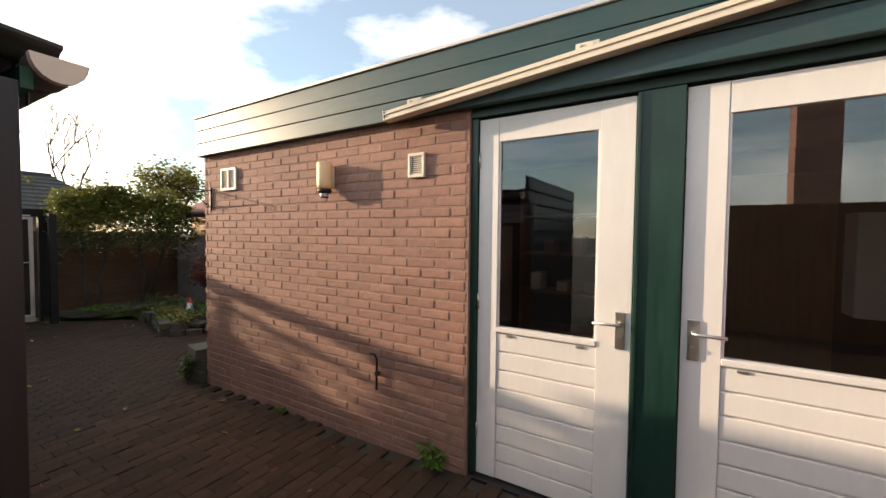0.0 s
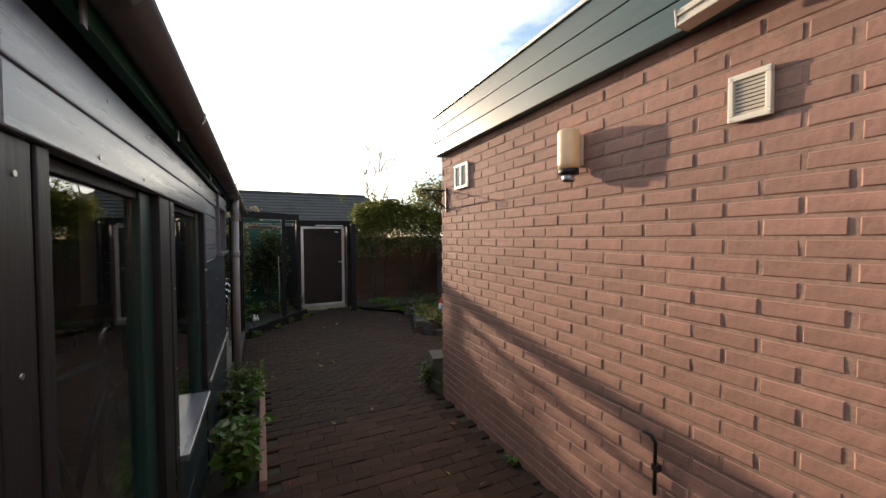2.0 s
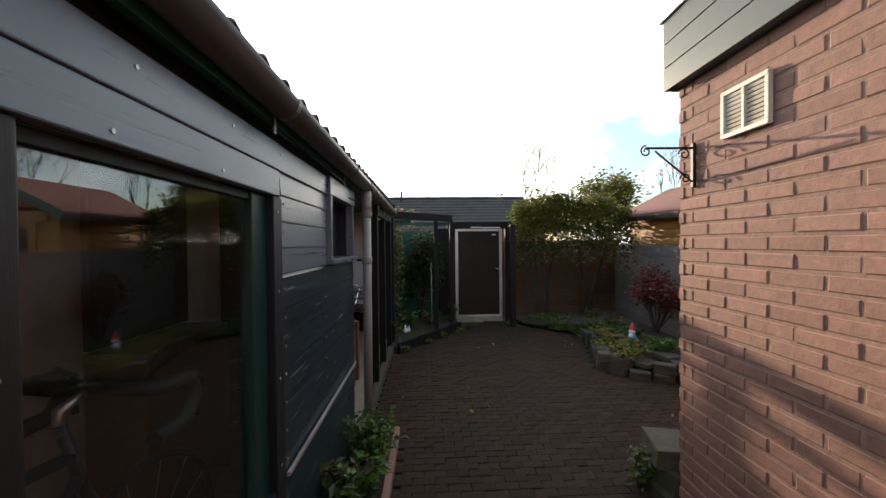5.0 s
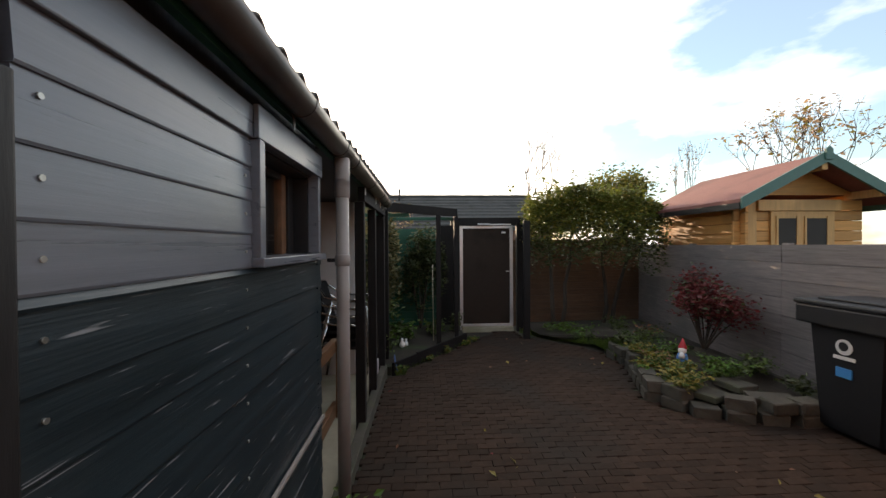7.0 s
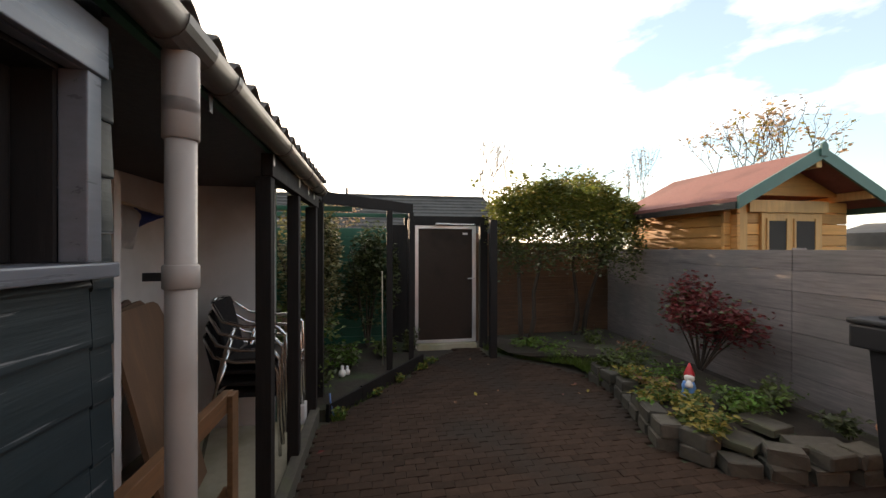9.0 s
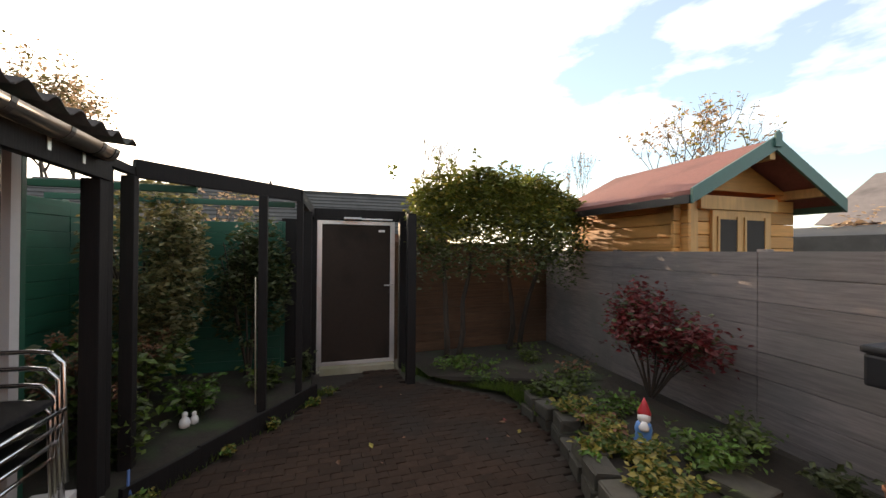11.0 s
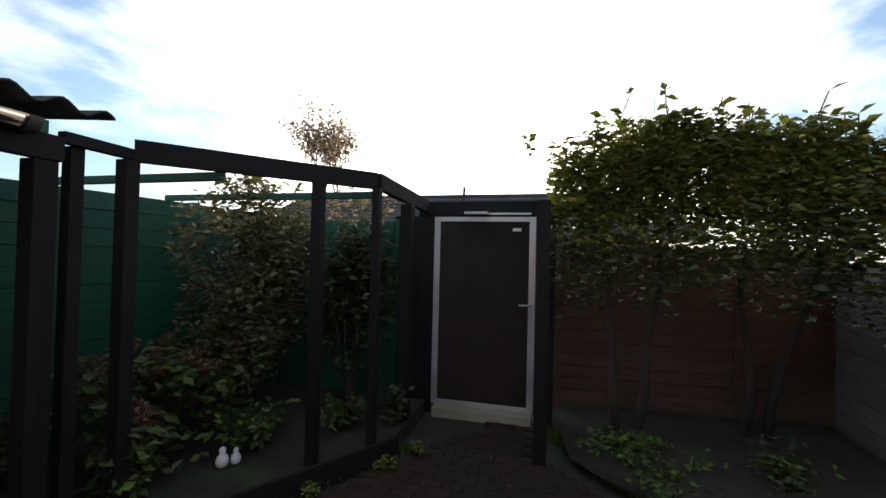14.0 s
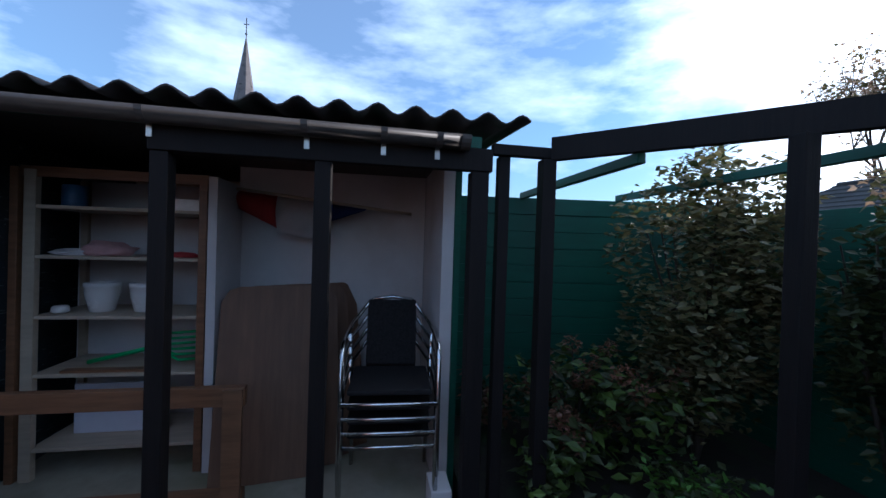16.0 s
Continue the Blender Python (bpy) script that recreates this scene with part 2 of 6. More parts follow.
M_FRAMEWOOD = mat("brown_stained_wood", (0.20, 0.095, 0.045), 0.5, vary=0.3, scale=6, grain=(0.6, 5, 8), bump=0.15)
M_SHELF = mat("pale_shelf_wood", (0.46, 0.37, 0.27), 0.6, vary=0.15, scale=5, grain=(0.6, 5, 5), bump=0.1)
M_TRUNK = mat("bark", (0.060, 0.044, 0.032), 0.9, vary=0.35, scale=16, grain=(1, 1, 0.3), bump=0.8)
M_RED = mat("red_cloth", (0.40, 0.03, 0.03), 0.7, vary=0.1, scale=20)
M_BLUE = mat("blue_cloth", (0.03, 0.05, 0.20), 0.7, vary=0.1, scale=20)
M_WHITECLOTH = mat("white_cloth", (0.62, 0.58, 0.57), 0.8, vary=0.05, scale=20)
M_CERAMIC = mat("white_ceramic", (0.74, 0.70, 0.66), 0.25, vary=0.03, scale=10, bump=0.0)
M_TERRA = mat("terracotta", (0.40, 0.17, 0.09), 0.8, vary=0.15, scale=14, bump=0.2)
M_WICKER = mat("dark_wicker", (0.020, 0.018, 0.018), 0.8, vary=0.5, scale=60, bump=0.6, spec=0.2)
M_GREENPL = mat("green_plastic", (0.02, 0.36, 0.10), 0.4, vary=0.08, scale=10, bump=0.02)


def leaf_mat(name, c, vary=0.45):
    return mat(name, c, 0.45, vary=vary, scale=3, bump=0.0, per="island", dirt=tuple(Vector(c) * 0.7), trans=0.35)


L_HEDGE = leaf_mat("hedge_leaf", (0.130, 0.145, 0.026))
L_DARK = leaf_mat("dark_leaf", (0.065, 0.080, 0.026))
L_VARIEG = leaf_mat("variegated_leaf", (0.19, 0.165, 0.07))
L_BRIGHT = leaf_mat("bright_leaf", (0.090, 0.190, 0.025))
L_RED = leaf_mat("red_leaf", (0.150, 0.018, 0.018))
L_AUTUMN = leaf_mat("autumn_leaf", (0.46, 0.30, 0.18))
L_YELLOW = leaf_mat("yellow_leaf", (0.30, 0.24, 0.05))
L_GRASS = leaf_mat("grass_blade", (0.085, 0.130, 0.020))
L_RUSSET = leaf_mat("russet_flower_head", (0.22, 0.10, 0.055))

# ---- small building helpers ----
OFF = {}


def G(x, y=0):
    """Height of the gently falling paving."""
    return 0.02 * (x + 1) + 0.02


def thing(name, base, label, category, group="", kind=""):
    ob = new(name)
    ob.location = base
    ob.empty_display_size = 0.1
    OFF[ob.name] = Vector(base)
    return tagged(ob, label, category, group, kind)


def part(name, bm, material, parent=None, label="", smooth=False):
    """Link a bmesh, built in world metres, as one mesh under a thing or part."""
    off = OFF[parent.name] if parent else Vector((0, 0, 0))
    me = bpy.data.meshes.new(name)
    bmesh.ops.translate(bm, verts=bm.verts, vec=-off)
    bm.to_mesh(me)
    bm.free()
    for mm in (material if isinstance(material, (list, tuple)) else [material]):
        me.materials.append(mm)
    if smooth:
        for p in me.polygons:
            p.use_smooth = True
    ob = new(name, me)
    if parent:
        ob.parent = parent
    OFF[ob.name] = off
    if label:
        ob["label"] = label
    return ob


def single(name, bm, material, label, category, group="", kind="", smooth=False, base=None):
    """A thing of one mesh, with its origin at its base."""
    vs = [v.co for v in bm.verts]
    if base is None:
        base = Vector(((min(v.x for v in vs) + max(v.x for v in vs)) / 2, (min(v.y for v in vs) + max(v.y for v in vs)) / 2, min(v.z for v in vs)))
    base = Vector(base)
    bmesh.ops.translate(bm, verts=bm.verts, vec=-base)
    ob = part(name, bm, material, None, "", smooth)
    ob.location = base
    OFF[ob.name] = base
    return tagged(ob, label, category, group, kind)


def bx(x0, x1, y0, y1, z0, z1, bevel=0.0, bm=None, m=None, mi=0):
    """A box, with rounded edges if asked, added to bm."""
    bm = bm or bmesh.new()
    mm = Matrix.Translation(((x0 + x1) / 2, (y0 + y1) / 2, (z0 + z1) / 2)) @ Matrix.Diagonal((abs(x1 - x0), abs(y1 - y0), abs(z1 - z0), 1))
    r = bmesh.ops.create_cube(bm, size=1, matrix=(m @ mm) if m else mm)
    vs = r["verts"]
    for f in {f for v in vs for f in v.link_faces}:
        f.material_index = mi
    if bevel:
        bmesh.ops.bevel(bm, geom=list({e for v in vs for e in v.link_edges}), offset=bevel, segments=2, affect="EDGES", profile=0.6)
    return bm


def tube(points, r, bm=None, seg=8, caps=True, mi=0, r1=None):
    """A round bar along points; r may taper to r1."""
    bm = bm or bmesh.new()
    pts = [Vector(p) for p in points]
    rings = []
    side = None
    for i, p in enumerate(pts):
        d = (pts[min(i + 1, len(pts) - 1)] - pts[max(i - 1, 0)]).normalized()
        if side is None:
            side = d.orthogonal().normalized()
        side = (side - d * side.dot(d)).normalized()
        up = d.cross(side)
        rad = r if r1 is None else r + (r1 - r) * i / max(1, len(pts) - 1)
        rings.append([bm.verts.new(p + (side * math.cos(a) + up * math.sin(a)) * rad) for a in (2 * math.pi * k / seg for k in range(seg))])
    for a, b in zip(rings, rings[1:]):
        for k in range(seg):
            f = bm.faces.new((a[k], a[(k + 1) % seg], b[(k + 1) % seg], b[k]))
            f.material_index, f.smooth = mi, True
    if caps:
        bm.faces.new(rings[0][::-1]).material_index = mi
        bm.faces.new(rings[-1]).material_index = mi
    return bm


def lathe(profile, at=(0, 0, 0), seg=20, bm=None, mi=0):
    """A turned shape from (radius, height) pairs."""
    bm = bm or bmesh.new()
    at = Vector(at)
    rings = [[bm.verts.new(at + Vector((max(r, 0.0005) * math.cos(2 * math.pi * k / seg), max(r, 0.0005) * math.sin(2 * math.pi * k / seg), z))) for k in range(seg)] for r, z in profile]
    for a, b in zip(rings, rings[1:]):
        for k in range(seg):
            f = bm.faces.new((a[k], a[(k + 1) % seg], b[(k + 1) % seg], b[k]))
            f.material_index, f.smooth = mi, True
    bm.faces.new(rings[0][::-1]).material_index = mi
    bm.faces.new(rings[-1]).material_index = mi
    return bm


def prism(poly, axis, a, b, bm=None, mi=0):
    """A flat outline pushed from a to b along an axis; poly holds the other two coordinates."""
    bm = bm or bmesh.new()

    def at(p, w):
        return {"x": (w, p[0], p[1]), "y": (p[0], w, p[1]), "z": (p[0], p[1], w)}[axis]
    lo, hi = ([bm.verts.new(at(p, w)) for p in poly] for w in (a, b))
    n = len(poly)
    fs = [bm.faces.new(lo), bm.faces.new(hi[::-1])]
    fs += [bm.faces.new((lo[i], hi[i], hi[(i + 1) % n], lo[(i + 1) % n])) for i in range(n)]
    for f in fs:
        f.material_index = mi
    bmesh.ops.recalc_face_normals(bm, faces=fs)
    return bm


def leaves(count, where, size, rng, mats=1, bm_leaf=None, pick=None, droop=0.3):
    """Many small folded leaves; where(rng) gives a place. Returns vertex, face and material lists."""
    vs, fs, ms = [], [], []
    for _ in range(count):
        p = where(rng)
        if p is None:
            continue
        s = size * rng.uniform(0.6, 1.35)
        a = rng.uniform(0, 2 * math.pi)
        t = Vector((math.cos(a), math.sin(a), rng.uniform(-droop - 0.3, 0.5))).normalized()
        u = t.cross(Vector((rng.gauss(0, 0.8), rng.gauss(0, 0.8), 1))).normalized()
        nn = u.cross(t).normalized()
        k = len(vs)
        p = Vector(p)
        vs += [p, p + t * s * 0.45 + u * s * 0.28 + nn * s * 0.10, p + t * s, p + t * s * 0.45 - u * s * 0.28 + nn * s * 0.10]
        fs += [(k, k + 1, k + 2), (k, k + 2, k + 3)]
        i = pick(p, rng) if pick else rng.randrange(mats)
        ms += [i, i]
    return vs, fs, ms


def leaf_part(name, data, materials, parent=None, label=""):
    vs, fs, ms = data
    off = OFF[parent.name] if parent else Vector((0, 0, 0))
    me = bpy.data.meshes.new(name)
    me.from_pydata([tuple(v - off) for v in vs], [], fs)
    for mm in materials:
        me.materials.append(mm)
    me.polygons.foreach_set("material_index", ms)
    ob = new(name, me)
    if parent:
        ob.parent = parent
    OFF[ob.name] = off
    if label:
        ob["label"] = label
    return ob


def blob(centre, radii, lumps, rng, shell=0.55):
    """A place finder inside a lumpy cloud made of several ellipsoids."""
    c = Vector(centre)
    ls = [(c + Vector([rng.uniform(-1, 1) * r * 0.62 for r in radii]), [r * rng.uniform(0.32, 0.55) for r in radii]) for _ in range(lumps)]

    def where(g):
        o, rr = ls[g.randrange(len(ls))]
        d = Vector((g.gauss(0, 1), g.gauss(0, 1), g.gauss(0, 1))).normalized() * (g.uniform(shell ** 2, 1) ** 0.5)
        return o + Vector([d[i] * rr[i] for i in range(3)])
    return where

# ---- the setting: ground ----
g = bmesh.new()
NX = [-400, -60, -25, -14, -11, -9, -7, -5, -3, -1, 1, 3, 6, 12, 40, 400]
NY = [-400, -60, -15, -4, -1, 0, 1, 2, 3, 4, 5, 7, 15, 60, 400]
grid = [[g.verts.new((x, y, G(max(-14, min(4, x))) - 0.02)) for y in NY] for x in NX]
for i in range(len(NX) - 1):
    for j in range(len(NY) - 1):
        g.faces.new((grid[i][j], grid[i + 1][j], grid[i + 1][j + 1], grid[i][j + 1]))
ground = part("ground", g, M_SAND)
tagged(ground, "dark sandy soil under the paving and beyond", "ground", kind="structure")

# ---- brick house ----
WY = 2.10
WX0, WX1, WZ1 = -4.025, -1.03, 2.27
bm = bx(WX0 + 0.003, WX1, WY + 0.003, WY + 0.22, -0.3, WZ1)
bx(WX0 + 0.007, WX0 + 0.2, WY + 0.221, 4.6, -0.3, WZ1, bm=bm)
wall_house = part("wall_house", bm, M_MORTAR)
tagged(wall_house, "red brown brick wall with recessed mortar joints", "wall", kind="structure")
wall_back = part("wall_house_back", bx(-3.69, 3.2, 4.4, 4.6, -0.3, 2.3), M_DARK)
tagged(wall_back, "back wall of the room behind the doors, dimness put into its colour", "wall", kind="structure")
wall_side = part("wall_house_side", bx(3.2, 3.4, -3.4, 4.6, -0.3, 2.6), M_BRICK_ISL)
tagged(wall_side, "plain brick wall behind the starting point", "wall", kind="structure")
wall_yard = part("wall_yard", bx(-1.4, 3.2, -3.4, -3.2, -0.3, 2.0), M_BROWNFENCE)
tagged(wall_yard, "plain brown timber wall closing the yard", "wall", kind="structure")
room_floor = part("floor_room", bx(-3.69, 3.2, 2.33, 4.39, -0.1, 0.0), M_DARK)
tagged(room_floor, "floor of the room behind the doors, dimness put into its colour", "floor", kind="structure")
room_ceiling = part("ceiling_room", bx(-3.69, 3.2, 2.33, 4.39, 2.27, 2.31), M_BEIGE)
tagged(room_ceiling, "plain ceiling of the room behind the doors", "ceiling", kind="structure")
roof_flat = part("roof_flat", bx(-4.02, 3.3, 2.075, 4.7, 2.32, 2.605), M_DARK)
tagged(roof_flat, "flat felt roof of the brick house", "roof", kind="structure")

fascia = thing("trim_fascia", (-3.98, 2.04, 2.24), "dark blue-green boarded fascia along the flat roof", "fascia", kind="structure")
for z0, z1 in ((2.25, 2.367), (2.373, 2.490), (2.496, 2.613)):
    part("board", bx(-4.06, 3.3, 2.035, 2.07, z0, z1, 0.004), M_FASCIA, fascia)
    part("board", bx(-4.06, -4.027, 2.0705, 4.7, z0, z1, 0.004), M_FASCIA, fascia)
part("soffit", bx(-4.026, 3.3, 2.0705, 2.098, 2.252, 2.268), M_FASCIA, fascia)
part("roof_edge", bx(-4.08, 3.3, 2.02, 2.12, 2.615, 2.638, 0.006), M_ALU, fascia, "pale aluminium roof edge strip")

# door frame of dark green timber round two glazed doors
dframe = thing("trim_door_frame", (-1.03, 2.2, 0), "dark green timber frame round the two doors", "door frame", kind="structure")
for x0, x1, y0 in ((-1.028, -0.985, 2.125), (-0.125, 0.075, 2.115), (0.985, 1.2, 2.115)):
    part("post", bx(x0, x1, y0, 2.24, G(x0), 2.2, 0.004), M_GREEN, dframe)
part("head", bx(-1.028, 1.2, 2.118, 2.24, 2.203, 2.262, 0.003), M_GREEN, dframe)
part("bead", bx(-0.115, -0.108, 2.103, 2.1145, 0.05, 2.19), M_GREEN, dframe)
part("sill", bx(-0.985, 1.2, 2.09, 2.24, -0.03, 0.02, 0.004), M_TRIM, dframe)
wall_right = part("wall_house_right", bx(1.2, 3.2, 2.1, 2.32, -0.3, 2.26), M_BRICK_ISL)
tagged(wall_right, "red brown brick wall past the doors", "wall", kind="structure")


def glazed_door(name, x0, x1, handle_left, gx0, gx1):
    z0, z1, y0, y1 = 0.03, 2.19, 2.14, 2.185
    gz0, gz1 = 0.955, 2.05
    d = thing(name, ((x0 + x1) / 2, y0, z0), "closed white painted door, glazed above grooved boards", "door", kind="structure")
    part("stile", bx(x0, gx0, y0, y1, z0, z1, 0.003), M_WHITE, d)
    part("stile", bx(gx1, x1, y0, y1, z0, z1, 0.003), M_WHITE, d)
    part("top_rail", bx(gx0 + 0.0005, gx1 - 0.0005, y0 + 0.002, y1, gz1, z1, 0.003), M_WHITE, d)
    n = 8
    step = (gz0 - 0.03 - z0) / n
    for i in range(n):
        part("panel_board", bx(gx0 + 0.001, gx1 - 0.001, y0 + 0.006, y1 - 0.006, z0 + i * step, z0 + (i + 1) * step - 0.011, 0.004), M_WHITE, d)
    part("panel_backing", bx(gx0 + 0.001, gx1 - 0.001, y0 + 0.018, y1 - 0.010, z0, gz0 - 0.03), M_WHITE, d)
    part("glazing_sill", bx(gx0 + 0.001, gx1 - 0.001, y0 - 0.006, y1, gz0 - 0.03, gz0, 0.004), M_WHITE, d)
    for xx in (gx0 + 0.08, gx1 - 0.08):
        part("drain_slot", bx(xx - 0.022, xx + 0.022, y0 - 0.0005, y0 + 0.006, gz0 - 0.055, gz0 - 0.040, 0.003), M_STEEL, d)
    pane = part("pane", bx(gx0 + 0.001, gx1 - 0.001, y0 + 0.018, y0 + 0.024, gz0 + 0.001, gz1 - 0.001), M_GLASS, d, "clear dark reflecting glass")
    pane.visible_shadow = False
    for a, b in ((gx0, gx0 + 0.012), (gx1 - 0.012, gx1)):
        part("glazing_bead", bx(a + 0.0005, b - 0.0005, y0 + 0.006, y0 + 0.017, gz0, gz1, 0.003), M_WHITE, d)
    hx = x0 + 0.05 if handle_left else x1 - 0.05
    s = 1 if handle_left else -1
    plate = part("handle_plate", bx(hx - 0.024, hx + 0.024, y0 - 0.009, y0 - 0.0005, 0.93, 1.12, 0.004), M_STEEL, d, "brushed steel handle plate")
    part("lever", tube([(hx, y0 - 0.009, 1.06), (hx, y0 - 0.045, 1.06), (hx + s * 0.02, y0 - 0.055, 1.06), (hx + s * 0.125, y0 - 0.055, 1.058)], 0.008, seg=10), M_STEEL, plate)
    part("key_cylinder", tube([(hx, y0 - 0.009, 0.985), (hx, y0 - 0.016, 0.985)], 0.011, seg=12), M_STEEL, plate)
    qx = x1 if handle_left else x0
    for hz in (0.30, 1.1, 1.95):
        part("hinge", tube([(qx - s * 0.004, y0 - 0.004, hz - 0.045), (qx - s * 0.004, y0 - 0.004, hz + 0.045)], 0.007, seg=10), M_STEEL, d)
    return d


glazed_door("door_1", -0.98, -0.13, False, -0.855, -0.295)
glazed_door("door_2", 0.08, 0.98, True, 0.238, 0.86)

# ---- timber shed ----
SX0, SX1, SY = -1.40, -5.02, 0.30      # front plane and ends


def shed_boards(owner, x0, x1, z0, z1, step, mm=M_BOARD):
    z = z0
    while z < z1 - 0.01:
        zt = min(z + step, z1)
        poly = [(SY - 0.02, z), (SY + 0.010, z), (SY + 0.0115, z + 0.005), (SY + 0.006, zt + 0.004), (SY - 0.02, zt + 0.004)]
        part("board", prism(poly, "x", x1, x0), mm, owner)
        z = zt + 0.0045


shed = thing("wall_shed", (-3.2, SY, 0), "timber shed wall of dark green-black painted boards", "shed wall", kind="structure")
STEP = 0.113
shed_boards(shed, -3.565, -4.955, G(-4.6) + 0.08, 1.336, STEP)
shed_boards(shed, -3.565, -4.25, 1.3405, 1.733, 0.098, M_SHEDFASCIA)
shed_boards(shed, -4.957, SX1, G(-5) + 0.08, 1.838, STEP)
shed_boards(shed, -1.50, -3.565, G(-2.5) + 0.05, 0.535, STEP)
for z0, z1 in ((1.638, 1.7335), (1.7375, 1.838)):
    part("fascia_board", bx(SX0 + 0.0, -3.528, SY - 0.01, SY + 0.022, z0, z1, 0.004), M_SHEDFASCIA, shed, "glossy fascia board, sky sheen put into its blue-grey colour")
part("fascia_board", bx(-3.531, -4.955, SY - 0.01, SY + 0.018, 1.7375, 1.838, 0.004), M_SHEDFASCIA, shed, "glossy fascia board, sky sheen put into its blue-grey colour")
# Soffit shade between fascia and gutter, made as a dark recessed board.
part("eave_shade_board", bx(SX0, SX1, SY - 0.045, SY - 0.012, 1.80, 1.955), M_TRIM, shed, "recessed board, dark to stand for the shade under the eaves")
# window mullions of the long glazed front
for x0, x1, mm, yy in ((-1.40, -1.50, M_TRIM, 0.010), (-1.51, -1.555, M_TRIM, 0.012), (-2.20, -2.338, M_GREEN, -0.012), (-2.341, -2.50, M_TRIM, 0.012), (-2.522, -2.60, M_TRIM, 0.012), (-3.367, -3.478, M_GREEN, -0.012), (-3.481, -3.562, M_TRIM, 0.016)):
    part("mullion", bx(x0, x1, SY - 0.05, SY + yy, G(x0) + 0.05, 1.637, 0.004), mm, shed)
part("mullion", bx(-2.501, -2.521, SY - 0.05, SY - 0.02, 0.5, 1.637), M_BLACKPL, shed)
for x0, x1 in ((-1.556, -2.199), (-2.601, -3.366)):
    part("window_sill", bx(x0, x1, SY - 0.05, SY + 0.045, 0.537, 0.565, 0.005), M_SHEDFASCIA, shed, "worn grey window sill")
    part("head_rail", bx(x0, x1, SY - 0.05, SY - 0.02, 1.610, 1.637, 0.003), M_TRIM, shed)
    p = part("pane", bx(x0, x1, SY - 0.040, SY - 0.034, 0.566, 1.609), M_GLASS, shed, "large clear window pane")
    p.visible_shadow = False


def screw(x, z, y):
    part("screw", tube([(x, y - 0.002, z), (x, y + 0.002, z)], 0.005, seg=8), M_STEEL, shed)


for z in (0.62, 0.95, 1.28, 1.58):
    screw(-1.45, z, SY + 0.0105)
    screw(-2.565, z, SY + 0.0125)
    screw(-3.52, z, SY + 0.0165)
for x in (-1.75, -2.10, -2.44, -2.75, -3.12, -3.49):
    screw(x, 1.66, SY + 0.0225)
    screw(x - 0.06, 1.80, SY + 0.0225)
for k in range(10):
    screw(-4.21, 0.60 + k * 0.113, SY + 0.010)
    screw(-3.60, 0.60 + k * 0.113, SY + 0.010)
# end wall facing the yard, boarded, with the dark corner board
shed_end = thing("wall_shed_end", (SX0, -0.5, 0), "end wall of the shed in dark green lapped boards", "shed wall", kind="structure")
z = 0.05
while z < 2.0:
    poly = [(SX0 - 0.03, z), (SX0 + 0.022, z), (SX0 + 0.024, z + 0.014), (SX0 + 0.004, z + 0.146), (SX0 - 0.03, z + 0.146)]
    part("board", prism(poly, "y", -1.55, SY - 0.02), M_BOARD, shed_end)
    z += 0.15
part("corner_board", bx(SX0 + 0.0245, SX0 + 0.05, SY - 0.045, SY + 0.010, G(SX0), 1.86, 0.004), M_TRIM, shed_end, "dark brown corner board")
part("corner_board", bx(SX0 + 0.0005, SX0 + 0.024, SY + 0.0, SY + 0.010, G(SX0), 1.64, 0.004), M_TRIM, shed_end)

shed_back = part("wall_shed_back", bx(SX0 - 0.031, -7.55, -1.65, -1.57, -0.3, 2.0), M_BEIGE)
tagged(shed_back, "plain back wall of the shed", "wall", kind="structure")
shed_mid = part("wall_shed_inner", bx(-1.45, -4.95, -0.72, -0.65, -0.2, 1.95), M_BEIGE)
tagged(shed_mid, "beige board lining inside the shed", "wall", kind="structure")
shed_div = part("wall_shed_divider", bx(-4.95, -5.02, -1.57, SY - 0.021, -0.2, 2.0), M_BOARD)
tagged(shed_div, "timber wall between shed and open shelter", "wall", kind="structure")
shed_floor = part("floor_shed", bx(SX0 - 0.031, -4.949, -1.56, SY - 0.06, -0.2, 0.066), M_CONCRETE)
tagged(shed_floor, "concrete floor inside the shed", "floor", kind="structure")

# small window of the shed
sw = thing("window_1", (-4.61, SY, 1.36), "small shed window in a dark painted frame", "window", kind="structure")
part("frame_side", bx(-4.253, -4.292, SY - 0.02, SY + 0.035, 1.372, 1.737, 0.003), M_SHEDFASCIA, sw)
part("frame_side", bx(-4.915, -4.953, SY - 0.02, SY + 0.030, 1.372, 1.737, 0.003), M_SHEDFASCIA, sw)
part("window_sill", bx(-4.24, -4.975, SY - 0.10, SY + 0.050, 1.341, 1.371, 0.004), M_SHEDFASCIA, sw, "pale worn sill board")
part("frame_head", bx(-4.245, -4.965, SY + 0.019, SY + 0.036, 1.738, 1.842, 0.003), M_SHEDFASCIA, sw)
for a, b_ in ((-4.292, -4.302), (-4.905, -4.915)):
    part("reveal", bx(a, b_, SY - 0.12, SY - 0.0205, 1.372, 1.737), M_TRIM, sw)
part("reveal", bx(-4.303, -4.904, SY - 0.12, SY - 0.011, 1.728, 1.745), M_TRIM, sw)
part("casement", bx(-4.303, -4.345, SY - 0.13, SY - 0.095, 1.372, 1.727, 0.003), M_TRIM, sw)
part("casement", bx(-4.785, -4.835, SY - 0.13, SY - 0.095, 1.372, 1.727, 0.003), M_FRAMEWOOD, sw, "brown stained casement stile")
part("casement", bx(-4.836, -4.904, SY - 0.13, SY - 0.085, 1.372, 1.727, 0.003), M_TRIM, sw, "dark brown inner casement")
part("casement", bx(-4.346, -4.784, SY - 0.13, SY - 0.095, 1.700, 1.727, 0.003), M_TRIM, sw)
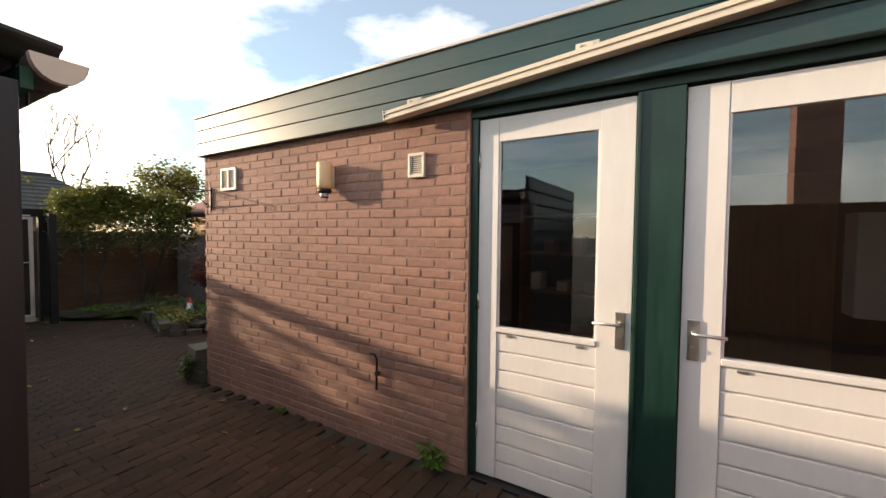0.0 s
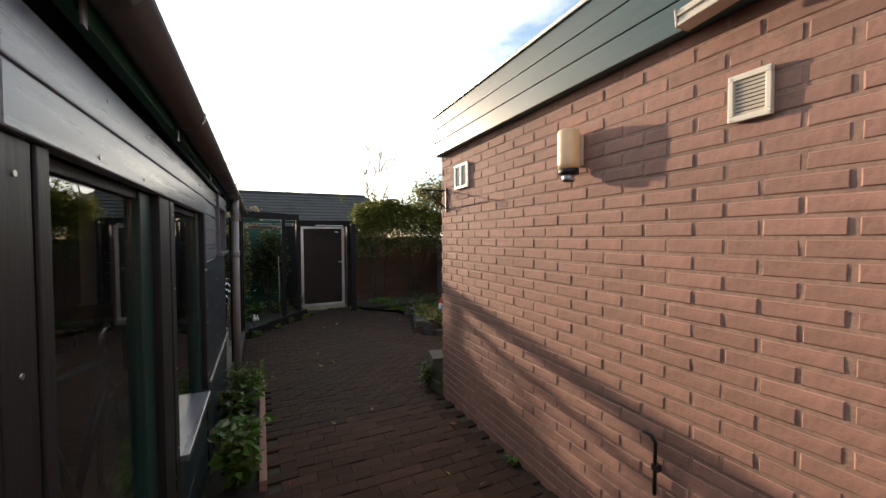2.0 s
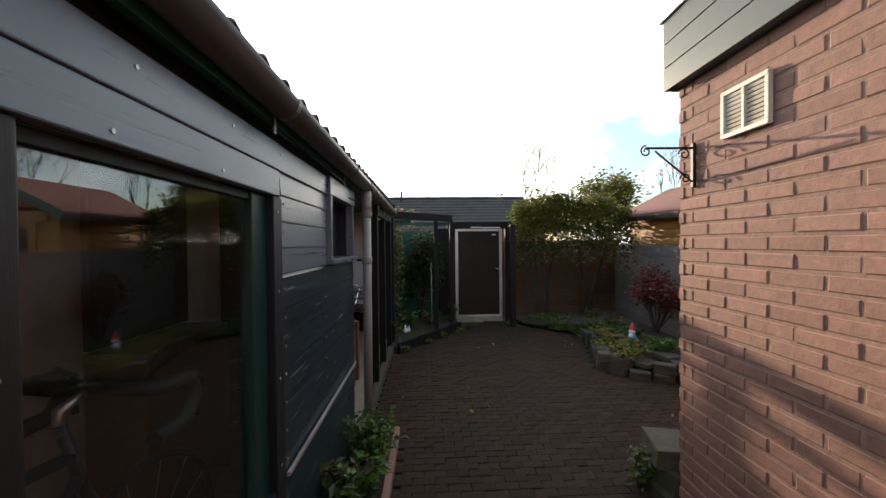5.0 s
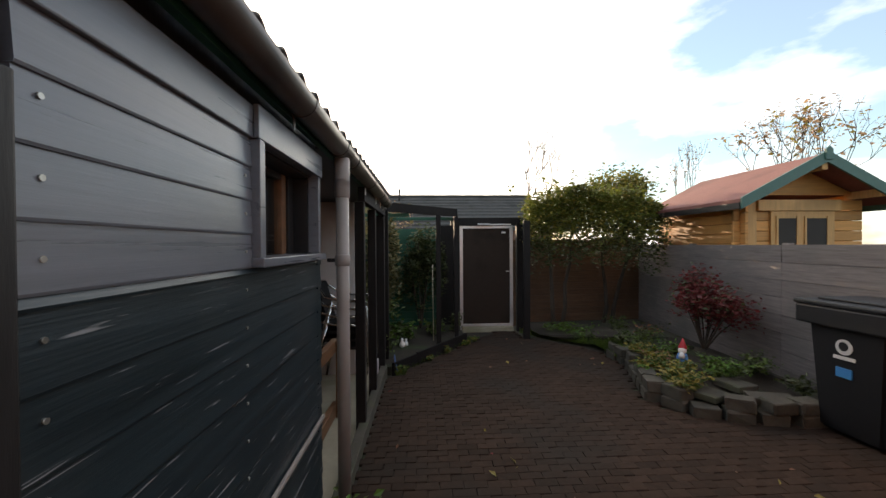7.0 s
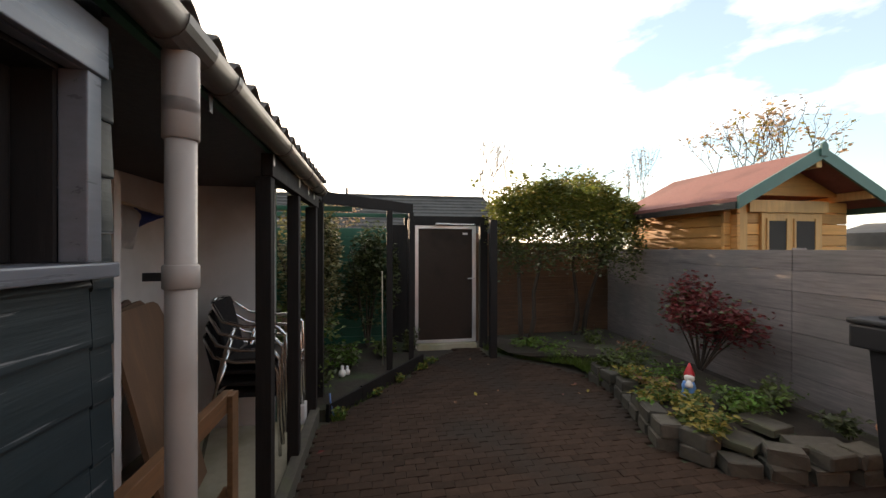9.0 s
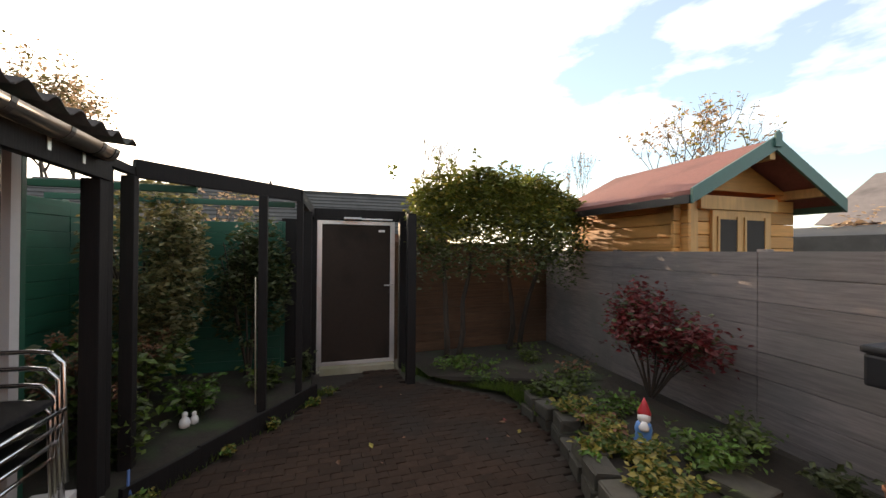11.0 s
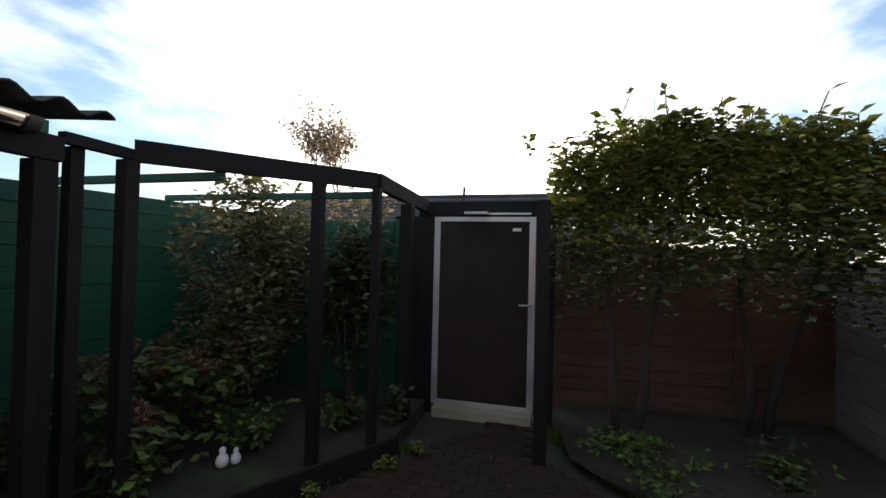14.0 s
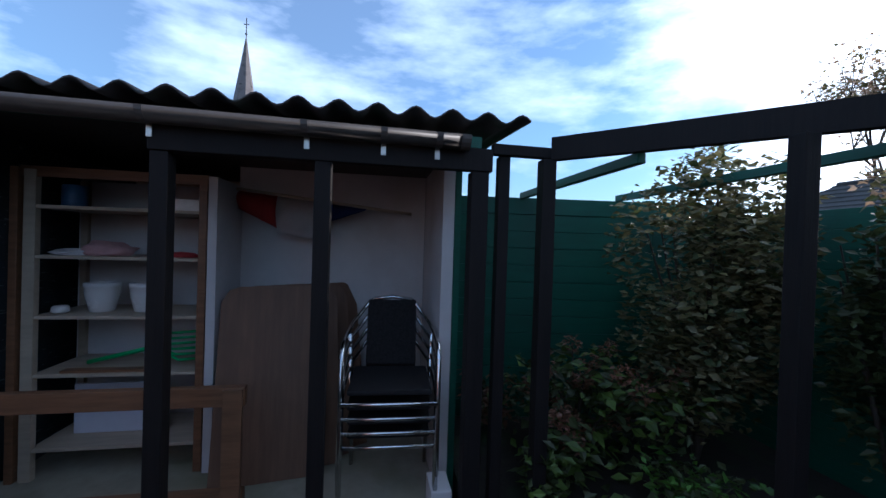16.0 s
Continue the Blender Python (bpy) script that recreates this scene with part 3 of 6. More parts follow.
p = part("pane", bx(-4.346, -4.784, SY - 0.118, SY - 0.112, 1.372, 1.699), M_GLASS, sw)
p.visible_shadow = False

# corrugated roof over shed and shelter
bm = bmesh.new()
PITCH, N = 0.177, 8
xs = [-1.42 - i * PITCH / N for i in range(int(6.43 / (PITCH / N)) + 1)]
rows = []
for y, dz in ((0.412, 0.008), (-1.75, 0.17)):
    rows.append([(bm.verts.new((x, y, 1.985 + dz - 0.006 * (x + 4.5) + 0.024 * math.cos(2 * math.pi * i / N))), bm.verts.new((x, y, 1.975 + dz - 0.006 * (x + 4.5) + 0.024 * math.cos(2 * math.pi * i / N)))) for i, x in enumerate(xs)])
for i in range(len(xs) - 1):
    a, b = rows
    for q in ((a[i][0], a[i + 1][0], b[i + 1][0], b[i][0]), (b[i][1], b[i + 1][1], a[i + 1][1], a[i][1]), (a[i][1], a[i + 1][1], a[i + 1][0], a[i][0]), (b[i][0], b[i + 1][0], b[i + 1][1], b[i][1])):
        bm.faces.new(q).smooth = True
for e in (0, -1):
    bm.faces.new((rows[0][e][0], rows[0][e][1], rows[1][e][1], rows[1][e][0]))
bmesh.ops.recalc_face_normals(bm, faces=bm.faces)
roof = part("roof_shed", bm, M_ROOFSHEET)
tagged(roof, "weathered dark corrugated cement roof sheets on the shed", "roof", kind="structure")
rp = part("trim_roof_plate", bx(-1.45, -7.6, 0.335, 0.36, 1.87, 1.925), M_GREENFENCE)
tagged(rp, "thin green batten under the roof sheets", "batten", kind="structure")
ceil = part("ceiling_shelter", bx(-5.03, -7.55, -1.56, 0.34, 1.90, 1.93), M_TRIM)
tagged(ceil, "dark boarded ceiling of the open shelter", "ceiling", kind="structure")

# gutter and down pipe
gut = thing("gutter", (-4.5, 0.47, 1.85), "grey-brown plastic half-round gutter under the roof edge", "gutter")
prof = [(0.055 * math.cos(a), 0.060 * math.sin(a)) for a in [math.pi + math.pi * k / 10 for k in range(11)]]
inner = [(0.050 * math.cos(a), 0.054 * math.sin(a)) for a in [2 * math.pi - math.pi * k / 10 for k in range(11)]]


def gutter_z(x):
    """Height of the rim, which falls gently along the eaves."""
    return 1.905 + 0.05 * (x + 7.5) / 6.09


poly = [(0.40 + y, z) for y, z in prof + inner]
bm = bmesh.new()
lo, hi = ([bm.verts.new((x, y, gutter_z(x) + z)) for y, z in poly] for x in (-1.41, -7.50))
for i in range(len(poly)):
    bm.faces.new((lo[i], hi[i], hi[(i + 1) % len(poly)], lo[(i + 1) % len(poly)])).smooth = True
for i in range(10):
    for r in (lo, hi):
        bm.faces.new((r[i], r[i + 1], r[20 - i], r[21 - i]))
bmesh.ops.recalc_face_normals(bm, faces=bm.faces)
part("trough", bm, M_GUTTER, gut)
for x, x1, mm in ((-7.48, -7.525, M_GUTTER), (-1.425, -1.40, M_BEIGE)):
    part("stop_end", prism([(0.40 + y * 1.08, gutter_z(x) + z * 1.08) for y, z in prof], "x", x, x1), mm, gut)
for x in (-1.52, -2.35, -3.35, -4.45, -5.35, -6.1, -6.75, -7.1, -7.36):
    br = part("bracket", prism([(0.40 + y * 1.06, gutter_z(x) + z * 1.06) for y, z in prof] + [(0.40 + y, gutter_z(x) + z) for y, z in inner], "x", x, x - 0.03), M_GUTTER, gut)
    part("bracket_foot", bx(x - 0.003, x - 0.027, 0.366, 0.371, gutter_z(x) - 0.11, gutter_z(x) - 0.045, 0.002), M_STEEL if x < -6 else M_GUTTER, br)
part("joint_sleeve", prism([(0.40 + y * 1.05, gutter_z(-5.1) + z * 1.05) for y, z in prof] + [(0.40 + y, gutter_z(-5.1) + z) for y, z in inner], "x", -5.03, -5.19), M_GUTTER, gut)

pipe = thing("drain_pipe", (-5.115, 0.40, G(-5)), "pale grey plastic down pipe on the shed corner", "drain pipe")
part("tube", tube([(-5.115, 0.40, G(-5)), (-5.115, 0.40, 1.82)], 0.034, seg=20), M_PIPE, pipe)
for z0, z1 in ((1.66, 1.87), (1.30, 1.36), (1.72, 1.76)):
    part("collar", lathe([(0.036, z0), (0.040, z0 + 0.004), (0.040, z1 - 0.004), (0.036, z1)], (-5.115, 0.40, 0)), M_PIPE, pipe)
part("clip", bx(-5.125, -5.105, 0.32, 0.37, 1.32, 1.34), M_TRIM, pipe)

# open shelter: floor, back walls, header, posts
shfloor = part("floor_shelter", bx(-5.021, -7.50, -0.80, 0.30, -0.3, G(-6.3) + 0.03, 0.004), M_CONCRETE)
tagged(shfloor, "yellowed concrete floor of the open shelter", "floor", kind="structure")
kerb = part("trim_shelter_kerb", bx(-5.021, -7.60, 0.305, 0.38, -0.3, G(-6.3) + 0.09, 0.006), M_STONE)
tagged(kerb, "mossy concrete kerb along the shelter", "kerb", kind="structure")
wb = part("wall_shelter_back", bx(-6.12, -7.47, -0.84, -0.77, -0.2, 1.899), M_WHITEWALL)
tagged(wb, "white painted board wall at the back of the shelter", "wall", kind="structure")
wp = part("wall_shelter_partition", bx(-6.09, -6.14, -0.769, -0.32, -0.2, 1.75), M_WHITEWALL)
tagged(wp, "white painted partition beside the shelves", "wall", kind="structure")
wr = part("wall_shelter_end", bx(-7.472, -7.54, -0.769, 0.03, -0.2, 1.899), M_WHITEWALL)
tagged(wr, "white painted end wall of the shelter", "wall", kind="structure")
ge = part("trim_shelter_end", bx(-7.544, -7.58, -1.56, 0.03, -0.2, 1.93), M_GREENFENCE)
tagged(ge, "green painted boards outside the shelter end", "wall", kind="structure")
header = part("beam_shelter", bx(-6.105, -7.66, 0.31, 0.365, 1.755, 1.868, 0.004), M_POST)
tagged(header, "black stained beam over the shelter front", "beam", kind="structure")


def post(x, y, z1, w=0.075, label="black stained square timber post", z0=None):
    b = bx(x - w / 2, x + w / 2, y - w / 2, y + w / 2, (G(x) - 0.02) if z0 is None else z0, z1, 0.005)
    return single("post", b, M_POST, label, "post", group="timber posts")


for x in (-6.148, -6.838):
    post(x, 0.318, 1.754)
post(-7.60, 0.312, 1.754, 0.09)
post(-7.735, 0.30, 1.846, 0.06)
post(-7.965, 0.33, 1.84, 0.075)
post(-8.685, 1.025, 1.845, 0.07)
post(-9.00, 1.31, 1.85, 0.06)
post(-9.55, 1.36, 1.80, 0.10)

# pergola beams
pg = thing("pergola_beam", (-8.5, 0.8, 1.86), "black stained pergola beams joined over the bed", "beam")


def beam(name, a, b, w, h, parent, mm=M_POST):
    a, b = Vector(a), Vector(b)
    d = b - a
    m = Matrix.Translation((a + b) / 2) @ d.to_track_quat("X", "Z").to_matrix().to_4x4()
    return part(name, bx(-d.length / 2, d.length / 2, -w / 2, w / 2, -h / 2, h / 2, 0.004, m=m), mm, parent)


beam("beam", (-7.665, 0.33, 1.875), (-8.0, 0.33, 1.875), 0.05, 0.055, pg)
beam("beam", (-7.985, 0.345, 1.895), (-9.01, 1.30, 1.905), 0.045, 0.12, pg)
beam("beam", (-9.02, 1.31, 1.905), (-10.08, 1.40, 1.84), 0.05, 0.12, pg)
beam("beam", (-8.30, -0.86, 1.815), (-8.30, 0.62, 1.815), 0.045, 0.05, pg, M_GREENFENCE)
beam("beam", (-9.08, -0.70, 1.815), (-9.08, 1.26, 1.815), 0.045, 0.05, pg, M_GREENFENCE)

# gate in the end wall
gx = -10.12
gate = thing("door_3", (gx, 1.95, G(gx)), "dark brown panel garden gate in an aluminium frame, closed", "gate", kind="structure")
part("frame_side", bx(gx - 0.03, gx + 0.03, 1.46, 1.52, -0.09, 1.755, 0.004), M_ALU, gate)
part("frame_side", bx(gx - 0.03, gx + 0.03, 2.385, 2.445, -0.09, 1.755, 0.004), M_ALU, gate)
part("frame_top", bx(gx - 0.03, gx + 0.03, 1.5205, 2.3845, 1.705, 1.755, 0.004), M_ALU, gate)
part("frame_bottom", bx(gx - 0.03, gx + 0.03, 1.5205, 2.3845, -0.09, -0.045, 0.004), M_ALU, gate)
part("panel", bx(gx - 0.02, gx + 0.018, 1.5205, 2.3845, -0.0445, 1.7045), M_GATE, gate)
part("name_plate", bx(gx + 0.019, gx + 0.022, 2.23, 2.31, 1.615, 1.645, 0.001), M_ALU, gate)
hp = part("handle_plate", bx(gx + 0.0305, gx + 0.038, 2.40, 2.43, 0.80, 0.98, 0.003), M_ALU, gate)
part("lever", tube([(gx + 0.038, 2.415, 0.92), (gx + 0.075, 2.415, 0.92), (gx + 0.08, 2.30, 0.92)], 0.009, seg=10), M_ALU, hp)
part("threshold", bx(gx - 0.05, gx + 0.14, 1.50, 2.43, G(gx) - 0.05, -0.092, 0.008), M_CONCRETE, gate, "pale worn concrete threshold")
lint = part("beam_gate", bx(gx - 0.05, gx + 0.05, 1.3, 2.75, 1.76, 1.90, 0.004), M_POST)
tagged(lint, "dark board over the garden gate", "beam", kind="structure")
gp = post(-9.35, 2.50, 1.80, 0.10)
post(-10.08, 2.56, 1.80, 0.12)
wl_ = part("wall_gate_left", bx(gx - 0.05, gx + 0.04, 1.05, 1.458, -0.3, 1.759), M_POST)
tagged(wl_, "dark stained boards beside the gate", "wall", kind="structure")
light = thing("gate_lamp", (gx + 0.1, 2.1, 1.76), "small white floodlight over the garden gate", "lamp")
part("housing", bx(gx + 0.05, gx + 0.16, 1.78, 2.0, 1.765, 1.79, 0.006, m=None), M_CERAMIC, light)
part("arm", bx(gx + 0.05, gx + 0.09, 2.0, 2.4, 1.765, 1.785, 0.003), M_CERAMIC, light)


def board_wall(name, a, b, z0, z1, h, material, label, thick=0.025, posts=True, gap=0.004):
    """A fence of horizontal planks between two plan points."""
    a, b = Vector((*a, 0)), Vector((*b, 0))
    d = b - a
    w = thing(name, (*((a + b) / 2).xy, z0), label, "fence", kind="structure")
    q = Matrix.Translation((a + b) / 2) @ d.to_track_quat("X", "Z").to_matrix().to_4x4()
    n = max(1, round((z1 - z0) / h))
    hh = (z1 - z0) / n
    rng = random.Random(name)
    cuts = [-d.length / 2]
    while cuts[-1] < d.length / 2 - 2.2:
        cuts.append(cuts[-1] + 1.83)
    cuts.append(d.length / 2)
    for i in range(n):
        for c0, c1 in zip(cuts, cuts[1:]):
            o = rng.uniform(-0.003, 0.003)
            part("plank", bx(c0 + 0.002, c1 - 0.002, -thick / 2 + o, thick / 2 + o, z0 + i * hh + gap, z0 + (i + 1) * hh + rng.uniform(-0.002, 0.002), 0.003, m=q), material, w)
    # Added sheet behind the planks, keeps sun from leaking through the gaps.
    part("rear_boards", bx(-d.length / 2, d.length / 2, thick / 2 + 0.0045, thick / 2 + 0.0105, z0, z1 - 0.012, m=q), material, w)
    if posts:
        for c in cuts[1:]:
            part("fence_post", bx(c - 0.04, c + 0.04, thick / 2 + 0.0125, thick / 2 + 0.08, z0 - 0.1, z1 + 0.02, 0.004, m=q), material, w)
    return w


board_wall("fence_west", (-10.55, 2.5), (-10.75, 5.25), G(-10.5) - 0.05, 1.50, 0.125, M_BROWNFENCE, "brown horizontal board fence behind the hedge")
board_wall("fence_north", (-10.75, 5.19), (-3.7, 4.35), G(-8) - 0.05, 1.385, 0.19, M_GREYFENCE, "weathered grey wide-board fence")
board_wall("fence_green", (-7.6, -0.95), (-10.2, -0.60), G(-9) - 0.05, 1.80, 0.14, M_GREENFENCE, "green painted board fence behind the shrubs")
board_wall("fence_green_end", (-10.1, -0.62), (-10.05, 1.05), G(-10) - 0.05, 1.70, 0.14, M_GREENFENCE, "green painted board fence beside the gate")

# ---- on the brick wall ----
def wall_vent(x0, x1, z0, z1, label, slats=9, mid=False):
    v = thing("wall_vent", ((x0 + x1) / 2, 2.1, z0), label, "vent")
    y0, y1 = 2.078, 2.0995
    part("backing", bx(x0 + 0.012, x1 - 0.012, y0 + 0.014, y1, z0 + 0.012, z1 - 0.012), M_BLACKPL, v)
    for a, b, c, d in ((x0, x1, z0, z0 + 0.02), (x0, x1, z1 - 0.02, z1), (x0, x0 + 0.018, z0 + 0.0201, z1 - 0.0201), (x1 - 0.018, x1, z0 + 0.0201, z1 - 0.0201)):
        part("frame", bx(a, b, y0, y1 - 0.002, c, d, 0.003), M_CREAM, v)
    h = (z1 - z0 - 0.04) / slats
    for i in range(slats):
        zz = z0 + 0.02 + i * h
        m = pose((x0 + x1) / 2, y0 + 0.010, zz + h / 2, -68)
        part("slat", bx(x0 - (x0 + x1) / 2 + 0.0185, x1 - (x0 + x1) / 2 - 0.0185, -h * 0.34, h * 0.34, -0.0015, 0.0015, m=m), M_CREAM, v)
    if mid:
        part("mullion", bx((x0 + x1) / 2 - 0.006, (x0 + x1) / 2 + 0.006, y0 - 0.001, y0 + 0.012, z0 + 0.021, z1 - 0.021), M_CREAM, v)
    for a in (x0 + 0.008, x1 - 0.008):
        for c in (z0 + 0.009, z1 - 0.009):
            part("screw", tube([(a, y0 + 0.001, c), (a, y0 - 0.002, c)], 0.004, seg=8), M_STEEL, v)
    return v


wall_vent(-1.475, -1.345, 1.872, 2.030, "cream plastic wall vent with slats beside the door")
wall_vent(-3.700, -3.452, 1.900, 2.105, "cream double wall vent near the house corner", mid=True)

lamp = thing("wall_lamp", (-2.205, 2.1, 1.77), "outdoor wall lamp with a tall opal shade", "lamp")
LX, LY = -2.205, 2.025
part("back_plate", bx(LX - 0.03, LX + 0.03, 2.080, 2.0995, 1.85, 2.01, 0.006), M_CREAM, lamp)
part("shade", lathe([(0.042, 1.832), (0.053, 1.838), (0.055, 1.86), (0.056, 2.018), (0.052, 2.028), (0.024, 2.034)], (LX, LY, 0), 24), M_LAMPSHADE, lamp, "yellowed opal shade")
part("base", lathe([(0.022, 1.767), (0.029, 1.770), (0.030, 1.80), (0.050, 1.804), (0.053, 1.830), (0.045, 1.8315)], (LX, LY, 0), 20), M_BLACKPL, lamp)
part("cap_ring", lathe([(0.0305, 1.773), (0.033, 1.775), (0.033, 1.798), (0.0305, 1.800)], (LX, LY, 0), 20), M_ALU, lamp)
part("arm", bx(LX - 0.02, LX + 0.02, LY + 0.03, 2.0795, 1.81, 1.829, 0.004), M_BLACKPL, lamp)

awn = thing("awning_rail", (0.5, 2.0, 2.3), "cream aluminium awning rail fixed to the fascia", "awning")
a0, a1 = Vector((-1.575, 1.985, 2.258)), Vector((3.1, 1.985, 2.68))
d = a1 - a0
q = Matrix.Translation((a0 + a1) / 2) @ d.to_track_quat("X", "Z").to_matrix().to_4x4()
L = d.length / 2
for z0, z1, dy in ((-0.03, -0.018, 0.034), (-0.0175, 0.004, 0.026), (0.0045, 0.012, 0.034), (0.0125, 0.03, 0.028)):
    part("rail", bx(-L, L, -dy, 0.034, z0, z1, 0.003, m=q), M_CREAM, awn)
part("end_cap", bx(-L - 0.006, -L - 0.0005, -0.036, 0.035, -0.032, 0.032, 0.002, m=q), M_CREAM, awn)
for x in (-1.36, -0.34, 0.9):
    f = (x - a0.x) / d.x
    zc = a0.z + d.z * f
    br = part("bracket", bx(x - 0.055, x + 0.055, 1.985, 2.034, zc + 0.032, zc + 0.065, 0.003), M_CREAM, awn)
    part("bolt", tube([(x - 0.03, 1.985, zc + 0.05), (x - 0.03, 1.979, zc + 0.05)], 0.007, seg=6), M_STEEL, br)
    part("bolt", tube([(x + 0.03, 1.985, zc + 0.05), (x + 0.03, 1.979, zc + 0.05)], 0.007, seg=6), M_STEEL, br)


def scroll(c, r, turns, start, ax=(0, 1), n=26):
    """A spiral in the plane x = const."""
    out = []
    for i in range(n + 1):
        t = i / n
        a = start + turns * 2 * math.pi * t
        rr = r * (1 - 0.75 * t)
        out.append((c[0], c[1] + rr * math.cos(a) * ax[1], c[2] + rr * math.sin(a)))
    return out


hb = thing("hanging_bracket", (-3.90, 2.09, 1.73), "black wrought iron hanging basket bracket with scrolls", "bracket")
part("plate", bx(-3.91, -3.89, 2.083, 2.099, 1.72, 1.94, 0.003), M_BLACKPL, hb)
part("arm", tube([(-3.90, 2.083, 1.915), (-3.90, 1.85, 1.915)], 0.006, seg=8), M_BLACKPL, hb)
part("brace", tube([(-3.90, 2.083, 1.75), (-3.90, 1.90, 1.90)], 0.005, seg=8), M_BLACKPL, hb)
part("scroll", tube(scroll((-3.90, 1.855, 1.90), 0.028, 1.3, math.pi / 2), 0.004, seg=6), M_BLACKPL, hb)
part("scroll", tube(scroll((-3.90, 2.045, 1.885), 0.03, 1.3, 0, (0, -1)), 0.004, seg=6), M_BLACKPL, hb)
part("scroll", tube(scroll((-3.90, 2.05, 1.765), 0.026, 1.3, 0, (0, -1)), 0.004, seg=6), M_BLACKPL, hb)

tap = thing("wall_hook_rod", (-1.735, 2.09, 0.40), "rusty bent iron rod fixed to the brick wall", "iron rod")
part("rod", tube([(-1.735, 2.075, 0.40), (-1.735, 2.078, 0.62), (-1.74, 2.06, 0.655), (-1.775, 2.055, 0.66)], 0.008, seg=8), M_TRIM, tap)
part("fixing", bx(-1.75, -1.72, 2.07, 2.099, 0.50, 0.53, 0.003), M_TRIM, tap)

# ---- blocks at the house corner ----
rng = random.Random(5)


def stone_block(x, y, z, l, w, h, rz, label, group="", rough=0.006, mm=None):
    b = bmesh.new()
    bx(-l / 2, l / 2, -w / 2, w / 2, 0, h, 0.012, bm=b)
    for v in b.verts:
        v.co += Vector((rng.uniform(-1, 1), rng.uniform(-1, 1), rng.uniform(-1, 1) if v.co.z > 0.02 else 0)) * rough
    ob = part("stone_block", b, mm or M_STONE)
    ob.matrix_world = pose(x, y, z, 0, 0, rz)
    return tagged(ob, label, "stone block", group)


zb = G(-4.1)
for x, y, k, rz in ((-4.20, 2.26, 0, 4), (-4.20, 2.50, 0, -6), (-4.22, 2.27, 1, 12), (-4.17, 2.51, 1, -4), (-4.24, 2.28, 2, -15)):
    stone_block(x, y, zb + k * 0.112, 0.30, 0.21, 0.11, rz, "weathered grey concrete block stacked at the house corner", "stacked corner blocks")

# ---- foliage kinds ----


def sprigs(rng, n, where, length, bm):
    for _ in range(n):
        p = where(rng)
        a = rng.uniform(0, 6.28)
        q2 = p + Vector((math.cos(a) * 0.3, math.sin(a) * 0.3, 1)) * length * rng.uniform(0.5, 1.2)
        tube([p, (p + q2) / 2 + Vector((rng.uniform(-.02, .02), rng.uniform(-.02, .02), 0)), q2], 0.004, bm, 4, False, r1=0.002)


def low_plant(name, x, y, h, r, n, mats, label, category="plant", z=None, size=0.05, flowers=None):
    z = G(x) if z is None else z
    rg = random.Random(f"{x}{y}")
    t = thing(name, (x, y, z), label, category)
    b = bmesh.new()
    tips = []
    for _ in range(max(5, n // 40)):
        a, k = rg.uniform(0, 6.28), rg.uniform(0.1, 1)
        e = Vector((x + math.cos(a) * r * k, y + math.sin(a) * r * k, z + h * rg.uniform(0.5, 1)))
        tips.append(e)
        tube([(x + math.cos(a) * 0.02, y + math.sin(a) * 0.02, z - 0.01), (Vector((x, y, z)) + e) / 2 + Vector((0, 0, h * 0.15)), e], 0.005, b, 5, False, r1=0.002)
    part("stem", b, L_DARK, t)

    def where(g2):
        e = tips[g2.randrange(len(tips))]
        k = g2.uniform(0.25, 1.05)
        return Vector((x, y, z)).lerp(e, k) + Vector((g2.gauss(0, r * .16), g2.gauss(0, r * .16), abs(g2.gauss(0, h * .08))))
    leaf_part("foliage", leaves(n, where, size, rg, len(mats)), mats, t)
    if flowers:
        blooms = leaf_part("flower", leaves(flowers[1], lambda g2: tips[g2.randrange(len(tips))] + Vector((g2.gauss(0, .025), g2.gauss(0, .025), g2.gauss(0, .02))), 0.035, rg), [flowers[0]], t)
        tagged(blooms, "small red flowers", kind="stuff")
    return t


low_plant("weed", -1.22, 2.05, 0.16, 0.10, 120, [L_BRIGHT], "small green weed at the foot of the brick wall", "weed", size=0.05)
low_plant("weed", -2.76, 2.12, 0.06, 0.06, 60, [L_BRIGHT], "small green weed at the foot of the brick wall", "weed", size=0.035)
low_plant("fern", -4.62, 0.47, 0.36, 0.20, 900, [L_BRIGHT, L_GRASS], "bright green feathery plant beside the shed", size=0.045)
low_plant("geranium", -4.15, 0.46, 0.38, 0.17, 420, [L_BRIGHT, L_DARK], "leafy plant with red flowers beside the shed", size=0.075, flowers=(L_RED, 40))
low_plant("geranium", -3.72, 0.47, 0.24, 0.16, 320, [L_BRIGHT], "low leafy green plant beside the shed", size=0.08)
low_plant("geranium", -3.30, 0.50, 0.36, 0.18, 360, [L_BRIGHT, L_GRASS], "leafy plant with red flowers beside the shed", size=0.085, flowers=(L_RED, 60))
low_plant("ivy", -4.32, 2.16, 0.28, 0.16, 260, [L_DARK, L_GRASS], "trailing green ivy over the corner blocks", size=0.05)
for i, x in enumerate((-3.2, -3.85, -4.5)):
    b = single("edging_stone", bx(x, x - 0.62, 0.60, 0.645, G(x) - 0.05, G(x) + 0.05, 0.006), M_BRICK_ISL, "low reddish edging stone along the plant strip", "edging", "plant strip edging")
soil1 = part("soil_strip", bx(-2.9, -4.95, 0.33, 0.599, -0.2, G(-4) + 0.02), M_SOIL)
tagged(soil1, "dark soil in the strip along the shed", "soil", kind="structure")
skirt = single("skirting_strip", bx(-3.57, -5.0, 0.316, 0.330, 0.545, 0.562, 0.002), M_PIPE, "pale strip along the foot of the shed boards", "trim")

